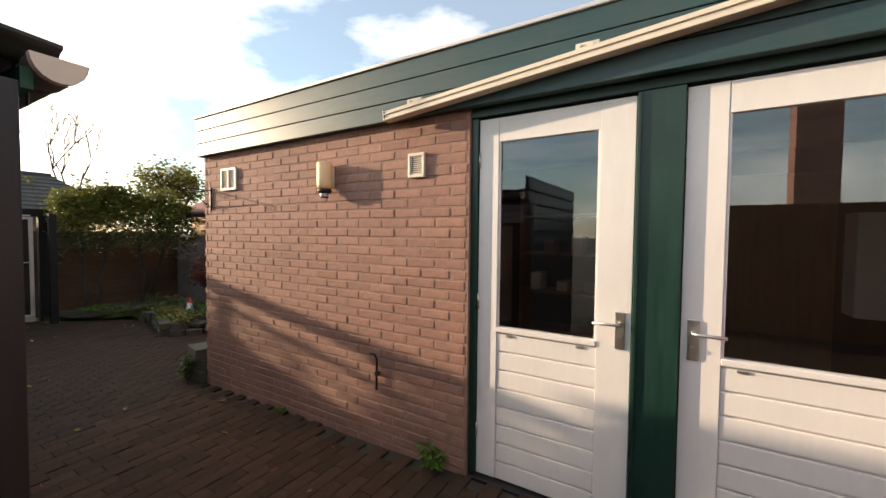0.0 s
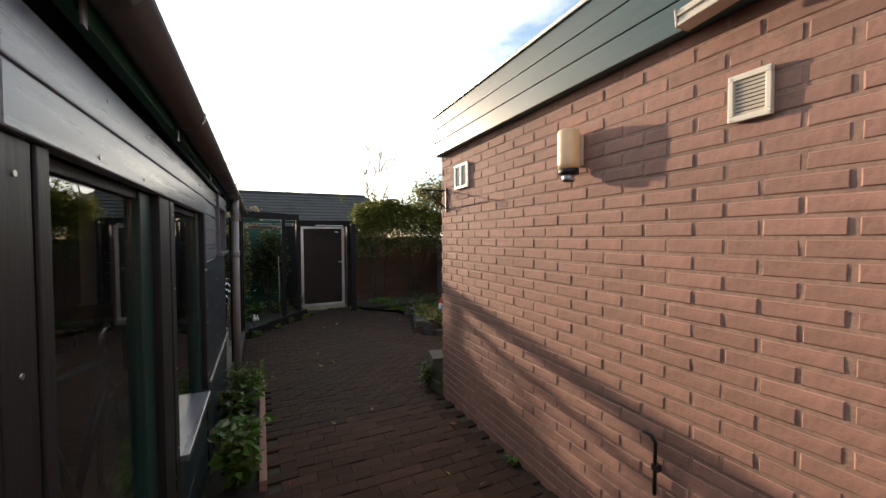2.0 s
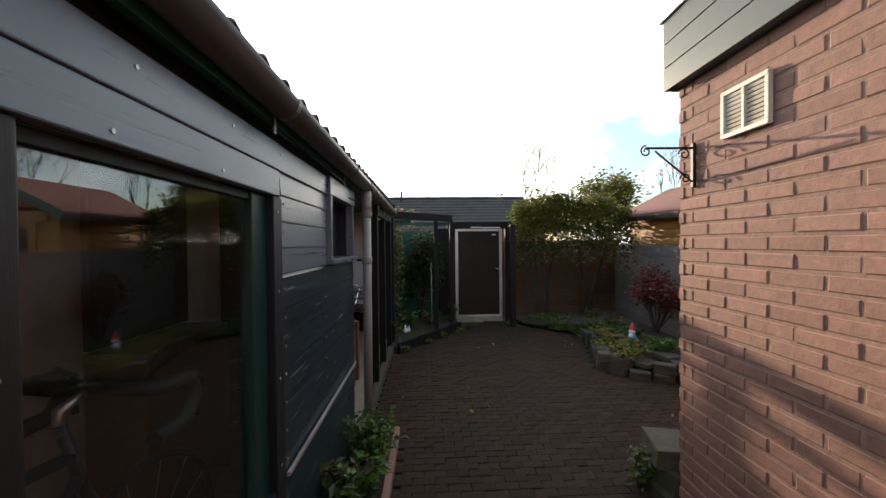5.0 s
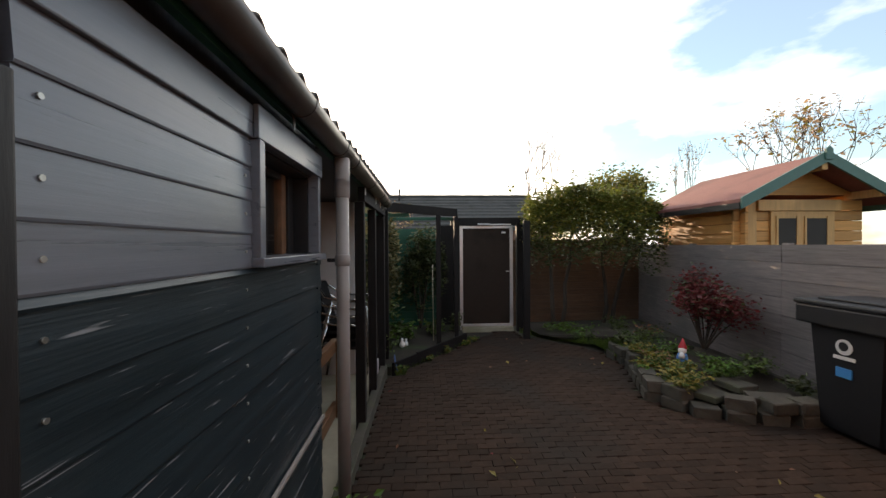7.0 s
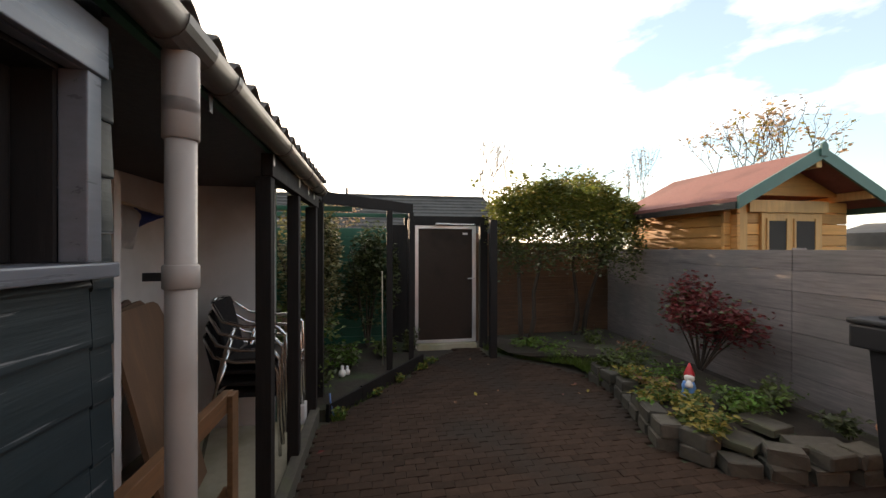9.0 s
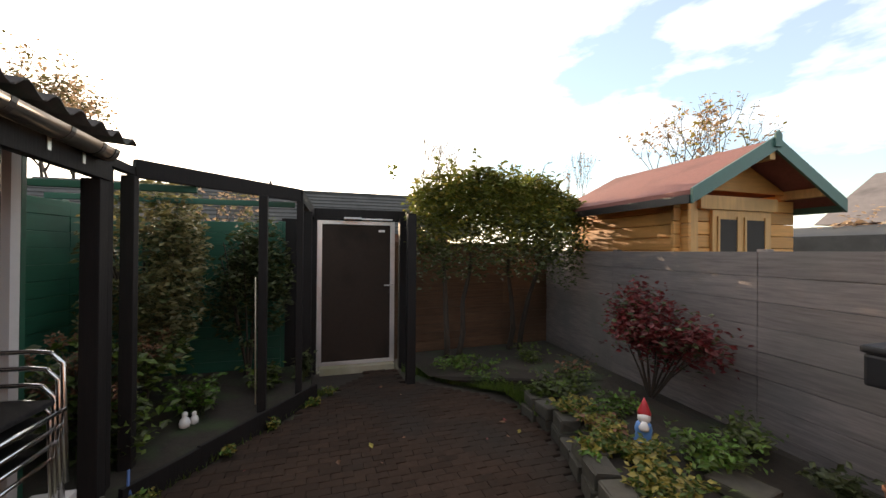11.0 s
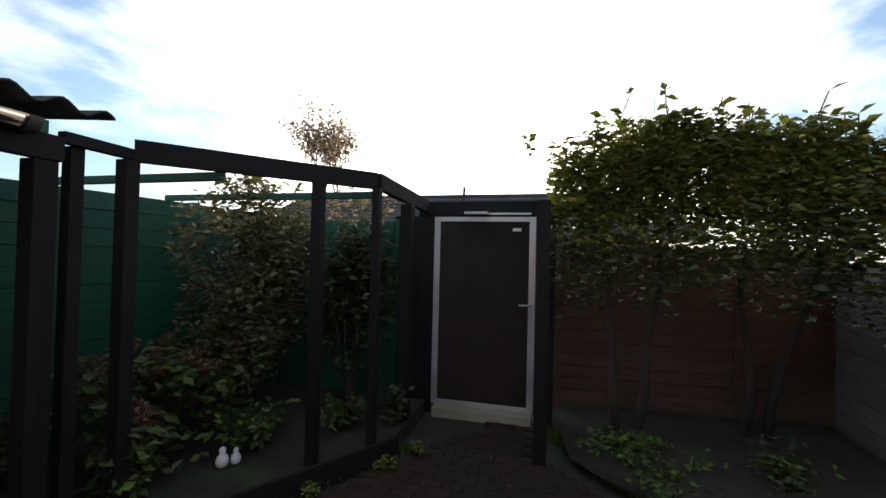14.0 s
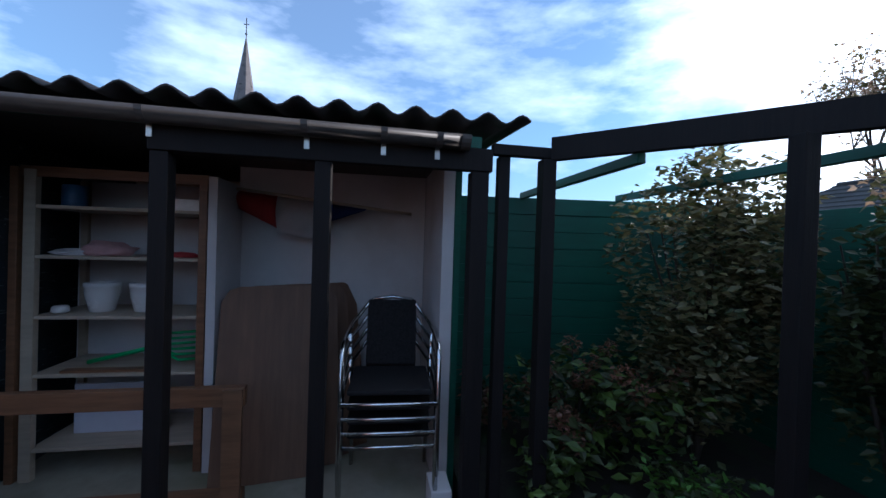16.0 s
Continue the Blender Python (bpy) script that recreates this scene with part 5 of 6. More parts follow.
single("wooden_plank", bx(-5.3, -5.75, -0.42, -0.36, 0.56, 0.575, 0.003), M_FRAMEWOOD, "short wooden plank on the shelf", "plank")
single("white_tray", bx(-5.27, -5.80, -0.55, -0.53, 0.13, 0.44, 0.003, m=None), mat("white_panel", (0.62, 0.60, 0.66), 0.5, vary=.05), "white panel leaning in the lowest shelf", "panel")

wf = thing("timber_frame", (-5.75, 0.05, sf), "low brown stained timber frame before the shelves", "timber frame")
for z0, z1 in ((sf + 0.012, sf + 0.11), (0.50, 0.60)):
    part("rail", bx(-5.06, -6.44, 0.02, 0.07, z0, z1, 0.005), M_FRAMEWOOD, wf)
part("upright", bx(-6.34, -6.435, 0.0715, 0.10, sf, 0.595, 0.004), M_FRAMEWOOD, wf)
part("upright", bx(-5.06, -5.14, 0.0715, 0.10, sf, 0.595, 0.004), M_FRAMEWOOD, wf)


def tabletop(i):
    b = bmesh.new()
    w, h, c = 0.62, 1.16, 0.10
    poly = [(-w / 2, 0), (w / 2, 0), (w / 2, h - c), (w / 2 - c * .4, h - c * .25), (w / 2 - c, h), (-w / 2 + c, h), (-w / 2 + c * .4, h - c * .25), (-w / 2, h - c)]
    prism(poly, "y", -0.012, 0.012, b)
    m = pose(-6.50 - 0.10 * i, -0.18 - 0.085 * i, sf, 13, 0, 8 + 7 * i)
    ob = part("tabletop", b, M_CARD)
    ob.matrix_world = m
    return tagged(ob, "brown wooden table leaf leaning upright against the wall", "table leaf", "leaning table leaves")


for i in range(4):
    tabletop(i)

flag = thing("rolled_flag", (-6.7, -0.6, 1.45), "red, white and blue flag rolled on a pole under the ceiling", "flag")
part("pole", tube([(-6.15, -0.62, 1.72), (-7.35, -0.62, 1.60)], 0.012, seg=8), M_SHELF, flag)
for x0, x1, sag, mm, lab in ((-6.17, -6.42, .22, M_RED, "red cloth"), (-6.42, -6.72, .26, M_WHITECLOTH, "white cloth"), (-6.72, -7.02, .15, M_BLUE, "blue cloth")):
    b = bmesh.new()
    cols = []
    for i in range(9):
        x = x0 + (x1 - x0) * i / 8
        ht = sag * (1 if mm != M_BLUE else 1 - i / 8.5) * (1 if mm != M_RED else 0.55 + .45 * i / 8)
        ztop = 1.72 - (-6.15 - x) * 0.1 - 0.012
        cols.append([b.verts.new((x, -0.60 + 0.05 * math.sin(math.pi * j / 6) + .012 * math.sin(i * 1.7 + j), ztop - ht * j / 6)) for j in range(7)])
    for p, q_ in zip(cols, cols[1:]):
        for j in range(6):
            b.faces.new((p[j], q_[j], q_[j + 1], p[j + 1]))
    bmesh.ops.solidify(b, geom=b.faces[:], thickness=0.006)
    part("cloth", b, mm, flag, lab, smooth=True)


def stack_chair(k):
    """One aluminium tube armchair of the stack, local to its base."""
    c = thing("stacking_chair", (0, 0, 0), "aluminium tube armchair with dark wicker seat, stacked", "chair", "stack of garden chairs")
    w, dd = 0.248, 0.24
    for s in (-1, 1):
        part("leg_frame", tube([(s * w, dd, 0.0), (s * w * 1.0, dd - .01, 0.30), (s * w, dd - .02, 0.60), (s * w, dd - .07, 0.655), (s * w, dd - .14, 0.665), (s * w * 1.02, -.05, 0.665), (s * w * .95, -.2, 0.70), (s * w * .62, -.30, 0.80), (s * w * .5, -.31, 0.83)], 0.0125, seg=8), M_CHROME, c)
        part("back_leg", tube([(s * w * .96, -.28, 0.0), (s * w * .96, -.20, 0.43), (s * w * .98, -.12, 0.655)], 0.0125, seg=8), M_CHROME, c)
    part("front_rail", tube([(-w, dd - .008, 0.37), (w, dd - .008, 0.37)], 0.011, seg=8), M_CHROME, c)
    part("back_rail", tube([(-w * .5, -.31, 0.83), (0, -.33, 0.845), (w * .5, -.31, 0.83)], 0.0125, seg=8), M_CHROME, c)
    part("seat", bx(-w * .88, w * .88, -.2, dd - .03, 0.405, 0.435, 0.012), M_WICKER, c, "dark woven seat")
    b = bmesh.new()
    bx(-w * .62, w * .62, -.012, .012, 0, .40, .01, bm=b, m=pose(0, -.21, 0.44, 14))
    part("backrest", b, M_WICKER, c, "dark woven backrest")
    return c


ch = stack_chair(0)
base_m = pose(-7.20, -0.02, sf, 0, 0, -3)
ch.matrix_basis = base_m
for k in range(1, 4):
    copy_thing(ch, base_m @ pose(0, 0.018 * k, 0.082 * k))
single("white_block", bx(-7.41, -7.52, 0.10, 0.29, sf, sf + 0.16, 0.008), M_WHITEWALL, "white painted block on the shelter floor", "block")
single("hose", tube([(-7.62, 0.50, G(-7.6) + .02), (-7.63, 0.47, .02), (-7.66, 0.46, .1)], 0.008, seg=8), mat("hose_blue", (0.05, 0.12, 0.30), 0.4), "short end of blue hose at the post", "hose", smooth=True)

# ---- bicycle behind the shed window ----
bk = thing("racing_bicycle", (-3.3, -0.35, 0.03), "dark racing bicycle with drop handlebars behind the window", "bicycle")
by = -0.28
for x in (-3.80, -2.80):
    ring = [(x + 0.33 * math.cos(a), by, 0.37 + 0.33 * math.sin(a)) for a in [2 * math.pi * i / 28 for i in range(29)]]
    wh = part("wheel", tube(ring, 0.013, seg=8, caps=False), M_BLACKPL, bk)
    sp = bmesh.new()
    for i in range(14):
        a = 2 * math.pi * i / 14
        tube([(x, by, 0.37), (x + 0.325 * math.cos(a), by, 0.37 + 0.325 * math.sin(a))], 0.0015, sp, 3, False)
    part("spokes", sp, M_STEEL, wh)
fm = mat("bike_frame", (0.030, 0.030, 0.050), 0.4)
for a, c in (((-3.56, .86), (-2.98, .90)), ((-3.58, .80), (-3.25, .33)), ((-3.25, .33), (-2.96, .93)), ((-3.25, .33), (-2.80, .37)), ((-2.97, .86), (-2.80, .37))):
    part("frame_tube", tube([(a[0], by, a[1]), (c[0], by, c[1])], 0.017, seg=8), fm, bk)
part("fork", tube([(-3.53, by, 0.96), (-3.60, by, .74), (-3.80, by, .37)], 0.014, seg=8), fm, bk)
part("saddle", bx(-2.86, -3.12, by - .06, by + .06, .96, 1.0, .016), M_BLACKPL, bk)
part("stem", tube([(-3.53, by, .93), (-3.53, by, .99), (-3.62, by, 1.02)], 0.014, seg=8), M_STEEL, bk)
for s in (-1, 1):
    hbar = part("handlebar", tube([(-3.62, by, 1.02), (-3.62, by + s * .12, 1.02), (-3.63, by + s * .20, 1.02), (-3.72, by + s * .21, 1.015), (-3.75, by + s * .21, .96), (-3.70, by + s * .21, .90), (-3.58, by + s * .21, .895)], 0.024, seg=10), M_BLACKPL, bk)
    part("brake_lever", tube([(-3.72, by + s * .21, 1.04), (-3.78, by + s * .21, 1.0), (-3.77, by + s * .2, .88)], 0.010, seg=6), M_BLACKPL, hbar)
bk.matrix_basis = pose(-2.84, -0.16, 0.070, 0, 0, -4)
cab = single("brown_cabinet", bx(-3.80, -4.5, -0.645, -0.37, 0.066, 0.98, 0.006), M_FRAMEWOOD, "brown cabinet standing inside the shed", "cabinet")
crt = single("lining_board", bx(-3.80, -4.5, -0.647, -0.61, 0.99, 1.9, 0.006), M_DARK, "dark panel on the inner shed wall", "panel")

# ---- room behind the house doors ----
rack = thing("room_shelf", (-0.6, 4.1, 0), "dark shelf with boxes in the dim room", "shelf")
for z in (0.5, 0.9, 1.3, 1.7):
    part("shelf_board", bx(-1.4, 0.0, 4.0, 4.38, z, z + .025), M_FRAMEWOOD, rack)
for x in (-1.4, -0.02):
    part("upright", bx(x, x + .03, 4.0, 4.38, 0, 2.0), M_FRAMEWOOD, rack)
for i in range(9):
    x = -1.3 + .14 * i
    single("stored_box", bx(x, x + .11, 4.08, 4.3, [0.925, 1.325][i % 2] , [0.925, 1.325][i % 2] + rng.uniform(.1, .22), .005), [M_CREAM, M_CARD, M_BEIGE][i % 3], "small box on the shelf in the room", "box", "stored boxes")
single("inner_door", bx(0.35, 1.15, 4.34, 4.395, 0, 2.05, .004), M_CARD, "brown inner door in the dim room", "door")
single("curtain", prism([(1.02 + 0.045 * i, 2.62 + (0.02 if i % 2 else -0.02)) for i in range(14)] + [(1.02 + 0.045 * i, 2.635 + (0.02 if i % 2 else -0.02)) for i in reversed(range(14))], "z", 0.05, 2.15), M_WHITECLOTH, "pale pleated curtain hanging in the dim room", "curtain")
single("white_boiler", bx(1.2, 1.6, 4.1, 4.38, 0.9, 1.7, .02), M_WHITE, "white cabinet hanging in the dim room", "cabinet")

# ---- log hut beyond the grey fence ----
hut = thing("log_hut", (-9.0, 6.1, 0), "orange pine log hut with red felt roof and green bargeboards", "hut")
HX0, HX1, HY0, HY1, HE, HR = -8.10, -9.85, 5.10, 6.76, 2.06, 2.50
HC = (HY0 + HY1) / 2
for i in range(14):
    z0 = 0.0 + i * 0.14
    if z0 + .14 > HE + .05:
        break
    part("log", bx(HX0 + .09, HX1 - .09, HY0, HY0 + .045, z0, z0 + .135, .012), M_HUT, hut)
    part("log", bx(HX0 - .045, HX0, HY0 - .09, HY1 + .09, z0 + .03, z0 + .165, .012), M_HUT, hut)
part("gable", prism([(HY0, HE), (HY1, HE), (HC, HR - .06)], "x", HX0 - .04, HX0 - .005), M_HUT, hut)
part("back_wall", bx(HX1, HX1 + .045, HY0 + .05, HY1, 0, HE), M_HUT, hut)
part("side_wall", bx(HX0 - .05, HX1 + .05, HY1 - .045, HY1, 0, HE), M_HUT, hut)
rx0, rx1 = HX0 + .36, HX1 - .12
for s in (-1, 1):
    ye = HC + s * (HC - HY0 + .30)
    ze = HR - (HR - HE) * (HC - HY0 + .30) / (HC - HY0) + .02
    poly = [(HC, HR), (HC, HR + .045), (ye, ze + .045), (ye, ze)]
    r_ = part("roof", prism(poly, "x", rx0, rx1), M_REDROOF, hut)
    poly = [(HC, HR - .07), (HC, HR + .075), (ye - s * .0, ze + .06), (ye, ze - .085)]
    part("bargeboard", prism(poly, "x", rx0 + .002, rx0 + .03), M_BARGE, hut, "green bargeboard")
    part("eave_board", bx(rx0, rx1, ye - .012, ye + .012, ze - .08, ze - .001), M_BARGE if s > 0 else M_TRIM, hut)
part("finial", prism([(HC - .05, HR - .04), (HC + .05, HR - .04), (HC + .045, HR + .09), (HC, HR + .13), (HC - .045, HR + .09)], "x", rx0 + .031, rx0 + .05), M_BARGE, hut)
for y in (HY0 + .03, HC, HY1 - .03):
    part("purlin", bx(rx0 - .01, HX0 - .1, y - .04, y + .04, (HE - .06) if y != HC else HR - .16, HE + .04 if y != HC else HR - .05, .004), M_HUT_DOOR, hut)
hd = part("double_door", bx(HX0 + .002, HX0 + .035, HC - .42, HC + .48, 0, 1.84, .004), M_HUT_DOOR, hut)
part("door_head", bx(HX0 + .002, HX0 + .06, HC - .62, HC + .55, 1.842, 1.99, .005), M_HUT_DOOR, hut)
for y0, y1 in ((HC - .33, HC - .07), (HC + .07, HC + .36)):
    part("pane", bx(HX0 + .036, HX0 + .042, y0, y1, 1.1, 1.74), M_DARK, hd, "dark window pane")
    for a, b_ in ((y0 - .03, y0), (y1, y1 + .03)):
        part("glazing_bar", bx(HX0 + .036, HX0 + .052, a, b_, 1.07, 1.77, .003), M_HUT_DOOR, hd)
part("corner_post", bx(HX0 - .06, HX0 + .02, HY0 + .10, HY0 + .22, 0, HE, .004), M_HUT_DOOR, hut)


def tree(name, x, y, z0, trunk_h, r, spread, seed, label, leaf=None, n_leaf=0, lsize=0.12, depth=5, zsq=1.0, sparse=0.5):
    """Tapered trunk, forking limbs and, where it still has them, many small leaves."""
    rg = random.Random(seed)
    t = thing(name, (x, y, z0), label, "tree")
    b = bmesh.new()
    tips = []

    def grow(p, d, l, rad, k):
        q_ = p + d * l
        mid = p.lerp(q_, 0.5) + Vector((rg.uniform(-1, 1), rg.uniform(-1, 1), 0)) * l * 0.06
        tube([p, mid, q_], rad, b, 6 if k > 2 else 4, False, r1=rad * 0.62)
        if k <= 2:
            tips.extend([mid, q_])
        if k == 0:
            return
        for _ in range(3 if k > 1 else 2):
            e = Vector((rg.gauss(0, spread), rg.gauss(0, spread), rg.uniform(0.25, 0.9) * zsq))
            grow(q_, (d * 0.6 + e).normalized(), l * rg.uniform(0.6, 0.82), rad * 0.6, k - 1)
    grow(Vector((x, y, z0)), Vector((0, 0, 1)), trunk_h, r, depth)
    part("trunk", b, M_TRUNK, t)
    if leaf:
        leaf_part("crown", leaves(n_leaf, lambda g2: tips[g2.randrange(len(tips))] + Vector((g2.gauss(0, lsize * sparse), g2.gauss(0, lsize * sparse), g2.gauss(0, lsize * sparse))), lsize, rg, len(leaf)), leaf, t)
    return t


tree("bare_tree", -26, 7.75, 0, 2.7, 0.10, 0.45, 3, "bare winter tree beyond the gate", depth=6)
tree("autumn_tree", -10.95, 8.15, 0, 1.50, 0.040, 0.42, 8, "sparse autumn tree with pinkish and yellow leaves behind the hut", [L_AUTUMN, L_AUTUMN, L_YELLOW], 620, 0.10, 5, 0.7, 0.5)
tree("round_tree", -18.4, 8.6, 0, 1.5, 0.12, 0.5, 12, "yellow-green leafy tree past the hedge", [L_HEDGE, L_YELLOW], 3600, 0.17, 4, 0.8, 1.4)
tree("thin_tree", -17.5, 11.0, 0, 1.7, 0.03, 0.16, 14, "slender young tree past the hedge", [L_AUTUMN], 160, 0.10, 4, 1.0, 0.4)
tree("leafy_tree", -32.3, -12.9, 0, 3.6, 0.18, 0.42, 17, "brownish leafy tree far beyond the green fence", [L_AUTUMN, L_VARIEG], 3800, 0.24, 5, 0.9, 1.2)
tree("young_tree", -10.9, 0.35, 0, 0.85, 0.03, 0.3, 19, "slim shrubby tree with russet leaves by the fence", [L_AUTUMN, L_VARIEG], 420, 0.07, 3, 0.8, 0.8)

# long low house beyond the gate, with a dark tiled roof
lh = thing("long_house", (-22, 0, 0), "long low house with a dark tiled roof beyond the gate", "house")
part("wall", bx(-19.5, -24.5, -9, 6.3, -0.3, 2.1), M_BRICK_ISL, lh)
b = bmesh.new()
ev = [b.verts.new(p) for p in ((-19.0, -9.5, 2.0), (-19.0, 7.6, 2.0), (-25.0, 7.6, 2.0), (-25.0, -9.5, 2.0))]
rg_ = [b.verts.new(p) for p in ((-22, -8, 3.78), (-22, 5.9, 3.78))]
for f in ((ev[0], ev[1], rg_[1], rg_[0]), (ev[2], ev[3], rg_[0], rg_[1]), (ev[1], ev[2], rg_[1]), (ev[3], ev[0], rg_[0]), (ev[3], ev[2], ev[1], ev[0])):
    b.faces.new(f)
rf = part("roof", b, M_TILES, lh, "dark tiled roof")
part("ridge_tiles", tube([(-22, -8, 3.79), (-22, 5.9, 3.79)], 0.07, seg=8), M_TILES, rf)
for i in range(11):
    k = (i + 0.5) / 11
    xx, zz = -19.0 - 3.0 * k, 2.0 + 1.78 * k
    part("tile_course", bx(xx - .01, xx + .02, -9.4 + 1.4 * k, 7.5 - 1.6 * k, zz - .01, zz + .035), M_TILES, rf)
part("roof_vent", tube([(-21.6, -0.4, 3.5), (-21.6, -0.4, 4.1)], 0.05, seg=8), M_TILES, rf)
gh = thing("gabled_house", (-8.5, 19, 0), "house with a steep grey tiled roof beyond the hut", "house")
part("wall", bx(-12.6, -3.5, 16.3, 22, -0.3, 2.3), M_BRICK_ISL, gh)
part("roof", prism([(15.9, 2.25), (19, 4.05), (22.4, 2.25)], "x", -12.85, -3.3), M_TILES_GREY, gh, "grey tiled roof")
fe = thing("white_railing", (-11.5, 15.0, 0), "white railing before the grey roofed house", "railing")
part("rail", bx(-12.8, -10.9, 15.0, 15.05, 2.06, 2.12), M_WHITE, fe)
for i in range(14):
    part("baluster", bx(-12.7 + .13 * i, -12.66 + .13 * i, 15.0, 15.04, 1.7, 2.06), M_WHITE, fe)
part("post", bx(-10.95, -10.8, 15.0, 15.1, -0.1, 2.2), M_SHELF, fe)
tree("russet_bush", -9.6, 13.2, 0, 0.9, 0.06, 0.5, 23, "russet autumn bush before the grey house", [L_AUTUMN], 900, 0.14, 3, 0.7, 1.2)
car = single("dark_shed_roof", prism([(11.6, 1.75), (12.6, 2.0), (13.4, 1.75), (13.4, -.1), (11.6, -.1)], "x", -11.6, -9.4), M_TILES, "low dark roofed shed past the fence", "shed")

# church spire far off
sp = thing("church_spire", (11.2, -55.5, 0), "slim slate church spire with a cross, far off", "church")
cx, cy = 11.1, -55.4
part("tower", bx(cx - 1.9, cx + 1.9, cy - 1.9, cy + 1.9, 0, 18), M_BRICK_ISL, sp)
b = bmesh.new()
ring = [b.verts.new((cx + 1.75 * math.cos(math.pi / 8 + k * math.pi / 4), cy + 1.75 * math.sin(math.pi / 8 + k * math.pi / 4), 18)) for k in range(8)]
ap = b.verts.new((cx, cy, 29.6))
for k in range(8):
    b.faces.new((ring[k], ring[(k + 1) % 8], ap))
b.faces.new(ring[::-1])
part("spire", b, M_TILES_GREY, sp, "grey slate spire")
for k in range(4):
    a = k * math.pi / 2 - 0.3
    part("dormer", bx(cx + .85 * math.cos(a) - .2, cx + .85 * math.cos(a) + .2, cy + .85 * math.sin(a) - .2, cy + .85 * math.sin(a) + .2, 21.6, 22.5), M_TILES, sp)
part("cross", tube([(cx, cy, 29.4), (cx, cy, 31.9)], 0.07, seg=6), M_BLACKPL, sp)
part("cross_bar", tube([(cx - .35, cy, 31.0), (cx + .35, cy, 31.0)], 0.06, seg=6), M_BLACKPL, sp)
part("ball", lathe([(0.03, -.2), (.18, 0), (.03, .2)], (cx, cy, 29.7), 10), M_BLACKPL, sp)

# ---- bricks of the house wall ----
CH, CL, JT = 0.0655, 0.2205, 0.0115
def brick_mesh(l, h, seed):
    rg = random.Random(seed)
    b = bmesh.new()
    bx(-l / 2, l / 2, -0.02, 0.02, -h / 2, h / 2, bm=b)
    bmesh.ops.bevel(b, geom=[e for e in b.edges if all(v.co.y < 0 for v in e.verts)], offset=0.004, segments=1, affect="EDGES")
    for v in b.verts:
        v.co += Vector((rg.uniform(-1, 1) * .0018, rg.uniform(-1, 1) * .0012 if v.co.y < 0 else 0, rg.uniform(-1, 1) * .0015))
    me = bpy.data.meshes.new("brick")
    b.to_mesh(me)
    b.free()
    return me


kinds = [brick_mesh(CL - JT, CH - JT, i) for i in range(6)]
half = [brick_mesh(CL / 2 - JT, CH - JT, 20 + i) for i in range(3)]
for me in kinds + half:
    me.materials.append(M_BRICK)
bj = random.Random(77)
rest_v, rest_f = [], []
n_obj = 0
row = 0
z = -0.16
while z + CH < WZ1 + 0.02:
    x = WX0 + (0 if row % 2 else -CL / 2)
    while x < WX1 - 0.02:
        x0, x1 = max(x, WX0), min(x + CL, WX1)
        if x1 - x0 > 0.04:
            full = x1 - x0 > CL * 0.9
            is_half = abs((x1 - x0) - CL / 2) < 0.02
            cxm, czm, oy = (x0 + x1) / 2, z + CH / 2, bj.uniform(-.0015, .0015)
            if (full or is_half) and x0 > -2.86 and 0.16 < z < 2.06 and n_obj < 300:
                o = new("brick", bj.choice(kinds if full else half))
                o.parent = wall_house
                o.matrix_local = pose(cxm, WY + 0.02 + oy, czm, 0, bj.uniform(-.25, .25), 0)
                n_obj += 1
            else:
                me = bj.choice(kinds if full else half)
                sx = 1 if full else (x1 - x0 - JT) / (CL / 2 - JT)
                k = len(rest_v)
                rest_v += [(cxm + v.co.x * sx, WY + 0.02 + oy + v.co.y, czm + v.co.z) for v in me.vertices]
                rest_f += [tuple(i + k for i in p.vertices) for p in me.polygons]
        x += CL
    z += CH
    row += 1
# the bricks of the side return
for r in range(row):
    y = WY + 0.21 + (0 if r % 2 else -0.11)
    while y < 4.55:
        me = kinds[r % 6]
        k = len(rest_v)
        rest_v += [(WX0 + 0.02 + v.co.y, y + v.co.x, -0.16 + r * CH + CH / 2 + v.co.z) for v in me.vertices]
        rest_f += [tuple(i + k for i in reversed(p.vertices)) for p in me.polygons]
        y += CL
me = bpy.data.meshes.new("bricks")
me.from_pydata(rest_v, [], rest_f)
me.materials.append(M_BRICK_ISL)
o = new("bricks", me)
o.parent = wall_house
tagged(o, "red brown bricks with light joints", kind="stuff")

# the house front runs a little askew of the shed
HOUSE_TURN = Matrix.Translation((-0.5, 2.1, 0)) @ Matrix.Rotation(radians(-1.7), 4, "Z") @ Matrix.Translation((0.5, -2.1, 0))
HOUSE_PIECES = ("wall_house", "wall_house_back", "floor_room", "ceiling_room", "roof_flat", "trim_fascia", "trim_door_frame", "wall_house_right", "door_1", "door_2", "wall_vent", "wall_lamp", "awning_rail", "hanging_bracket", "wall_hook_rod", "room_shelf", "stored_box", "inner_door", "curtain", "white_boiler")
for o in list(scene.objects):
    if o.parent is None and o.name.split(".")[0] in HOUSE_PIECES:
        o.matrix_basis = HOUSE_TURN @ o.matrix_basis

# ---- paving ----
pave = thing("pavement", (-5, 1.5, 0), "worn red-brown clay paving laid in rows", "pavement", kind="structure")
OFFP = Vector((-5, 1.5, 0))


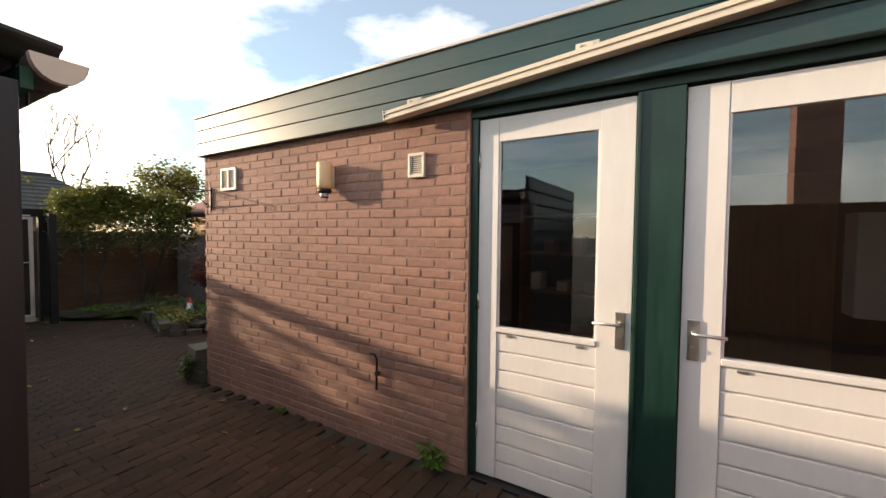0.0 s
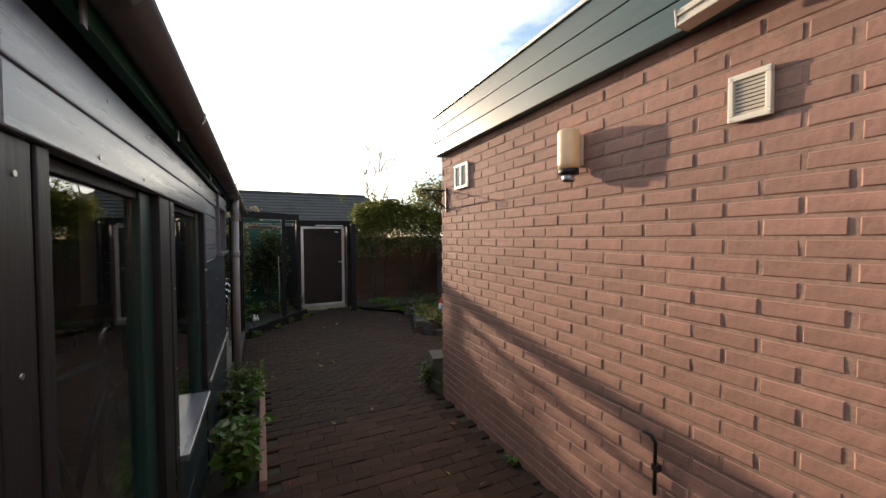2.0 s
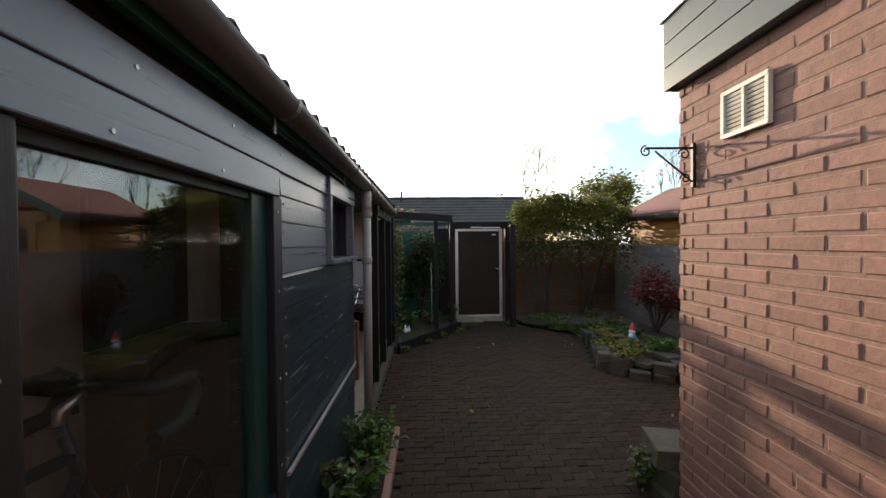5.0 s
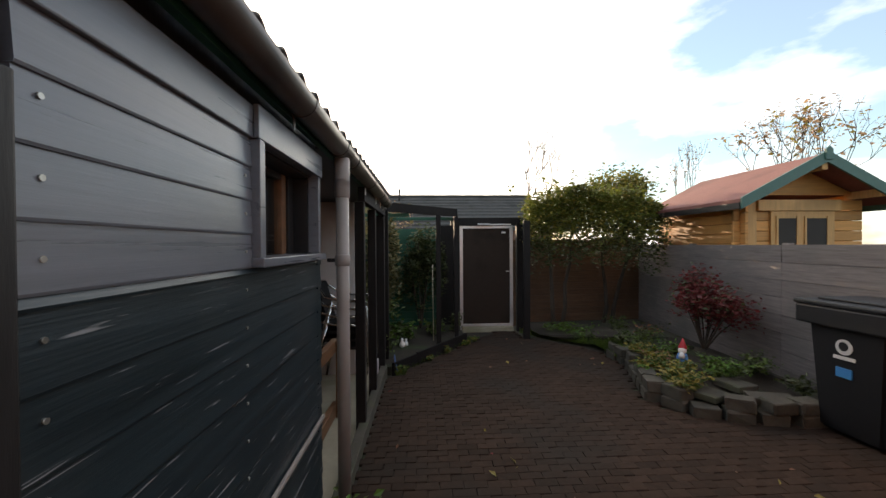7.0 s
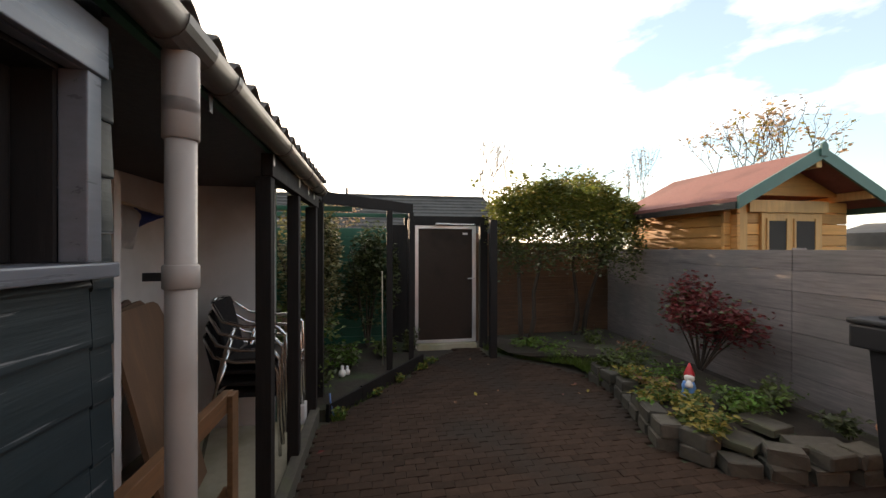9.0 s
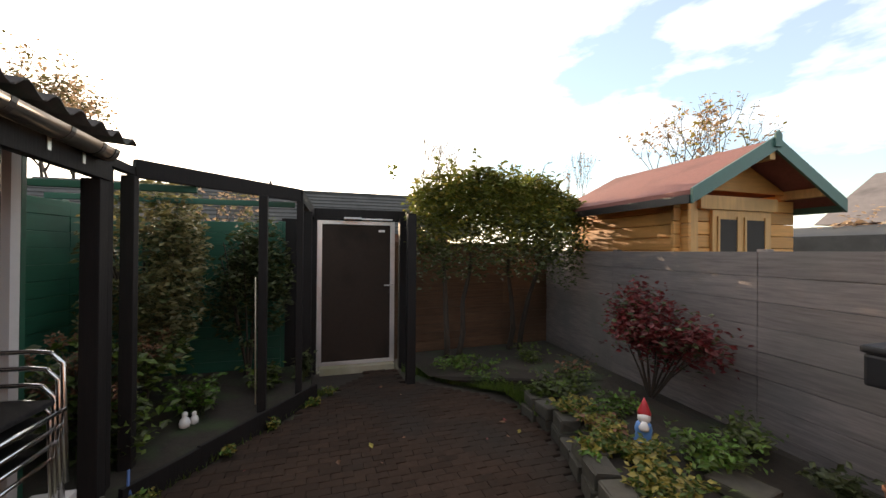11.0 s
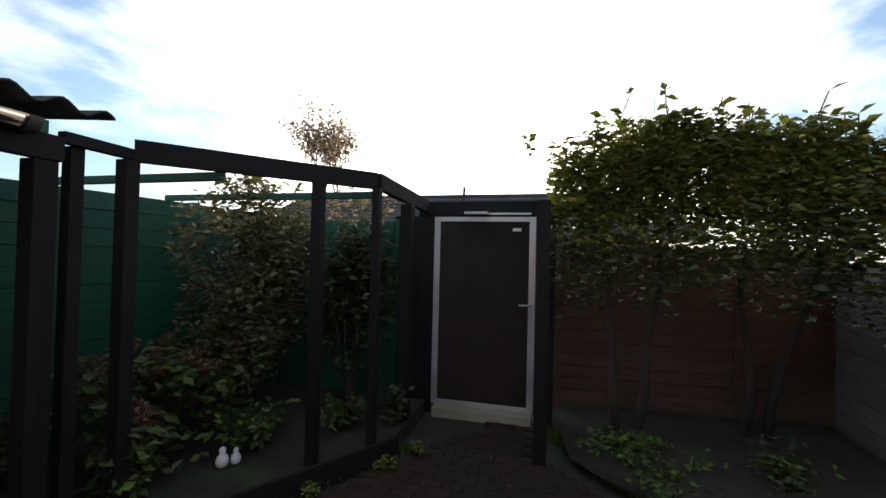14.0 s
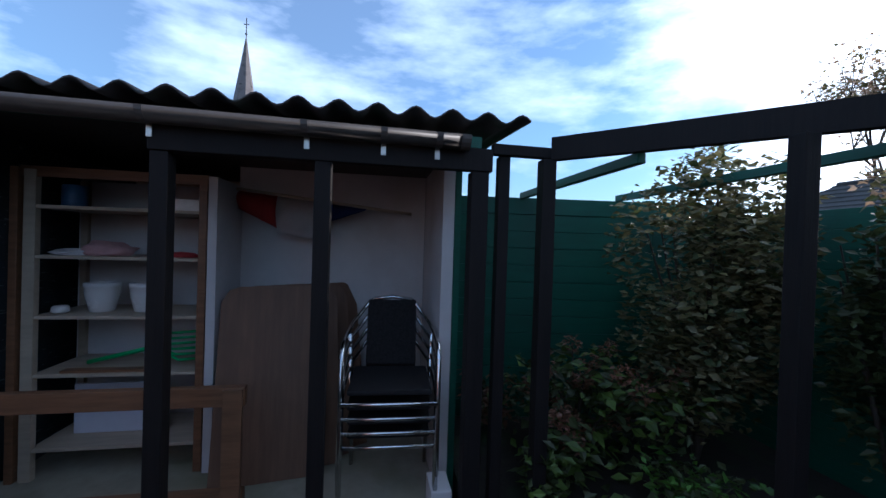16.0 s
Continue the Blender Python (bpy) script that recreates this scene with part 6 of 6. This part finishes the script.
def in_pave(x, y):
    if x > -2.9 and x > SX0:
        return -3.1 < y < 2.05 - 0.0297 * min(0, x + 0.5)
    if y < 0.36 or (x < -2.9 and x > -5.0 and y < 0.66):
        return x > -2.9 and y > 0.36
    if x > WX0 - 0.02:
        return y < 2.05 - 0.0297 * (x + 0.5)
    if x < -9.95:
        return False
    if x < -7.55:
        lo = 0.47 + (-7.6 - x) * 0.69
        if y < lo:
            return False
    top = [p for p in bed_out]
    for (x0, y0), (x1, y1) in zip(top, top[1:]):
        if x1 <= x <= x0:
            return y < y0 + (y1 - y0) * (x0 - x) / (x0 - x1) - 0.07
    return y < 4.3 if x > -6.1 else y < 2.4


def paver_mesh(l, w, seed):
    rg = random.Random(seed)
    b = bmesh.new()
    bx(-l / 2, l / 2, -w / 2, w / 2, -0.03, 0.0, bm=b)
    bmesh.ops.bevel(b, geom=[e for e in b.edges if all(v.co.z > -0.01 for v in e.verts)], offset=0.004, segments=1, affect="EDGES")
    for v in b.verts:
        v.co += Vector((rg.uniform(-1, 1) * .002, rg.uniform(-1, 1) * .002, rg.uniform(-1, 1) * .0015))
    m_ = bpy.data.meshes.new("paver")
    b.to_mesh(m_)
    b.free()
    m_.materials.append(M_PAVER)
    return m_


pj = random.Random(88)
big = [paver_mesh(0.209, 0.099, i) for i in range(5)]
small = [paver_mesh(0.1445, 0.0745, 40 + i) for i in range(5)]
pv, pf = [], []
n_obj = 0
tilt = math.degrees(math.atan(0.02))


def lay(xa, xb, l, w, meshes, objs, along_y):
    global n_obj
    row_ = 0
    u = xa
    step_u, step_v = (w, l) if along_y else (l, w)
    while u > xb:
        v = -3.2 + (step_v / 2 if row_ % 2 else 0)
        while v < 4.4:
            x, y = u - step_u / 2, v + step_v / 2
            if in_pave(x, y):
                me_ = pj.choice(meshes)
                m = pose(x, y, G(x) + pj.uniform(-.003, .002), pj.uniform(-.5, .5), -tilt + pj.uniform(-.5, .5), (90 if along_y else 0) + pj.uniform(-.8, .8))
                if objs and n_obj < 300 and 0.3 < y < 2.1 and x > -6.0:
                    o_ = new("paver", me_)
                    o_.parent = pave
                    o_.matrix_local = Matrix.Translation(-OFFP) @ m
                    n_obj += 1
                else:
                    k = len(pv)
                    pv.extend([tuple(m @ q3.co - OFFP) for q3 in me_.vertices])
                    pf.extend([tuple(i + k for i in p.vertices) for p in me_.polygons])
            v += step_v
        u -= step_u
        row_ += 1


lay(3.1, -1.2, 0.212, 0.102, big, False, True)
lay(-1.2, -3.86, 0.212, 0.102, big, True, True)
lay(-3.86, -3.97, 0.212, 0.102, big, False, True)
lay(-3.97, -9.95, 0.147, 0.077, small, False, True)
me = bpy.data.meshes.new("pavers")
me.from_pydata(pv, [], pf)
me.materials.append(M_PAVER_ISL)
o = new("pavers", me)
o.parent = pave
tagged(o, "small grey-brown clay pavers", kind="stuff")
lv = leaf_part("fallen_leaves", leaves(70, lambda g2: (lambda x_, y_: Vector((x_, y_, G(x_) + .006)) if in_pave(x_, y_) else None)(g2.uniform(-9.5, -1), g2.uniform(.4, 3.2)), 0.05, random.Random(9), 3, droop=-0.2), [L_YELLOW, L_RUSSET, L_RED])
tagged(lv, "a few fallen autumn leaves on the paving", "leaves", kind="stuff")
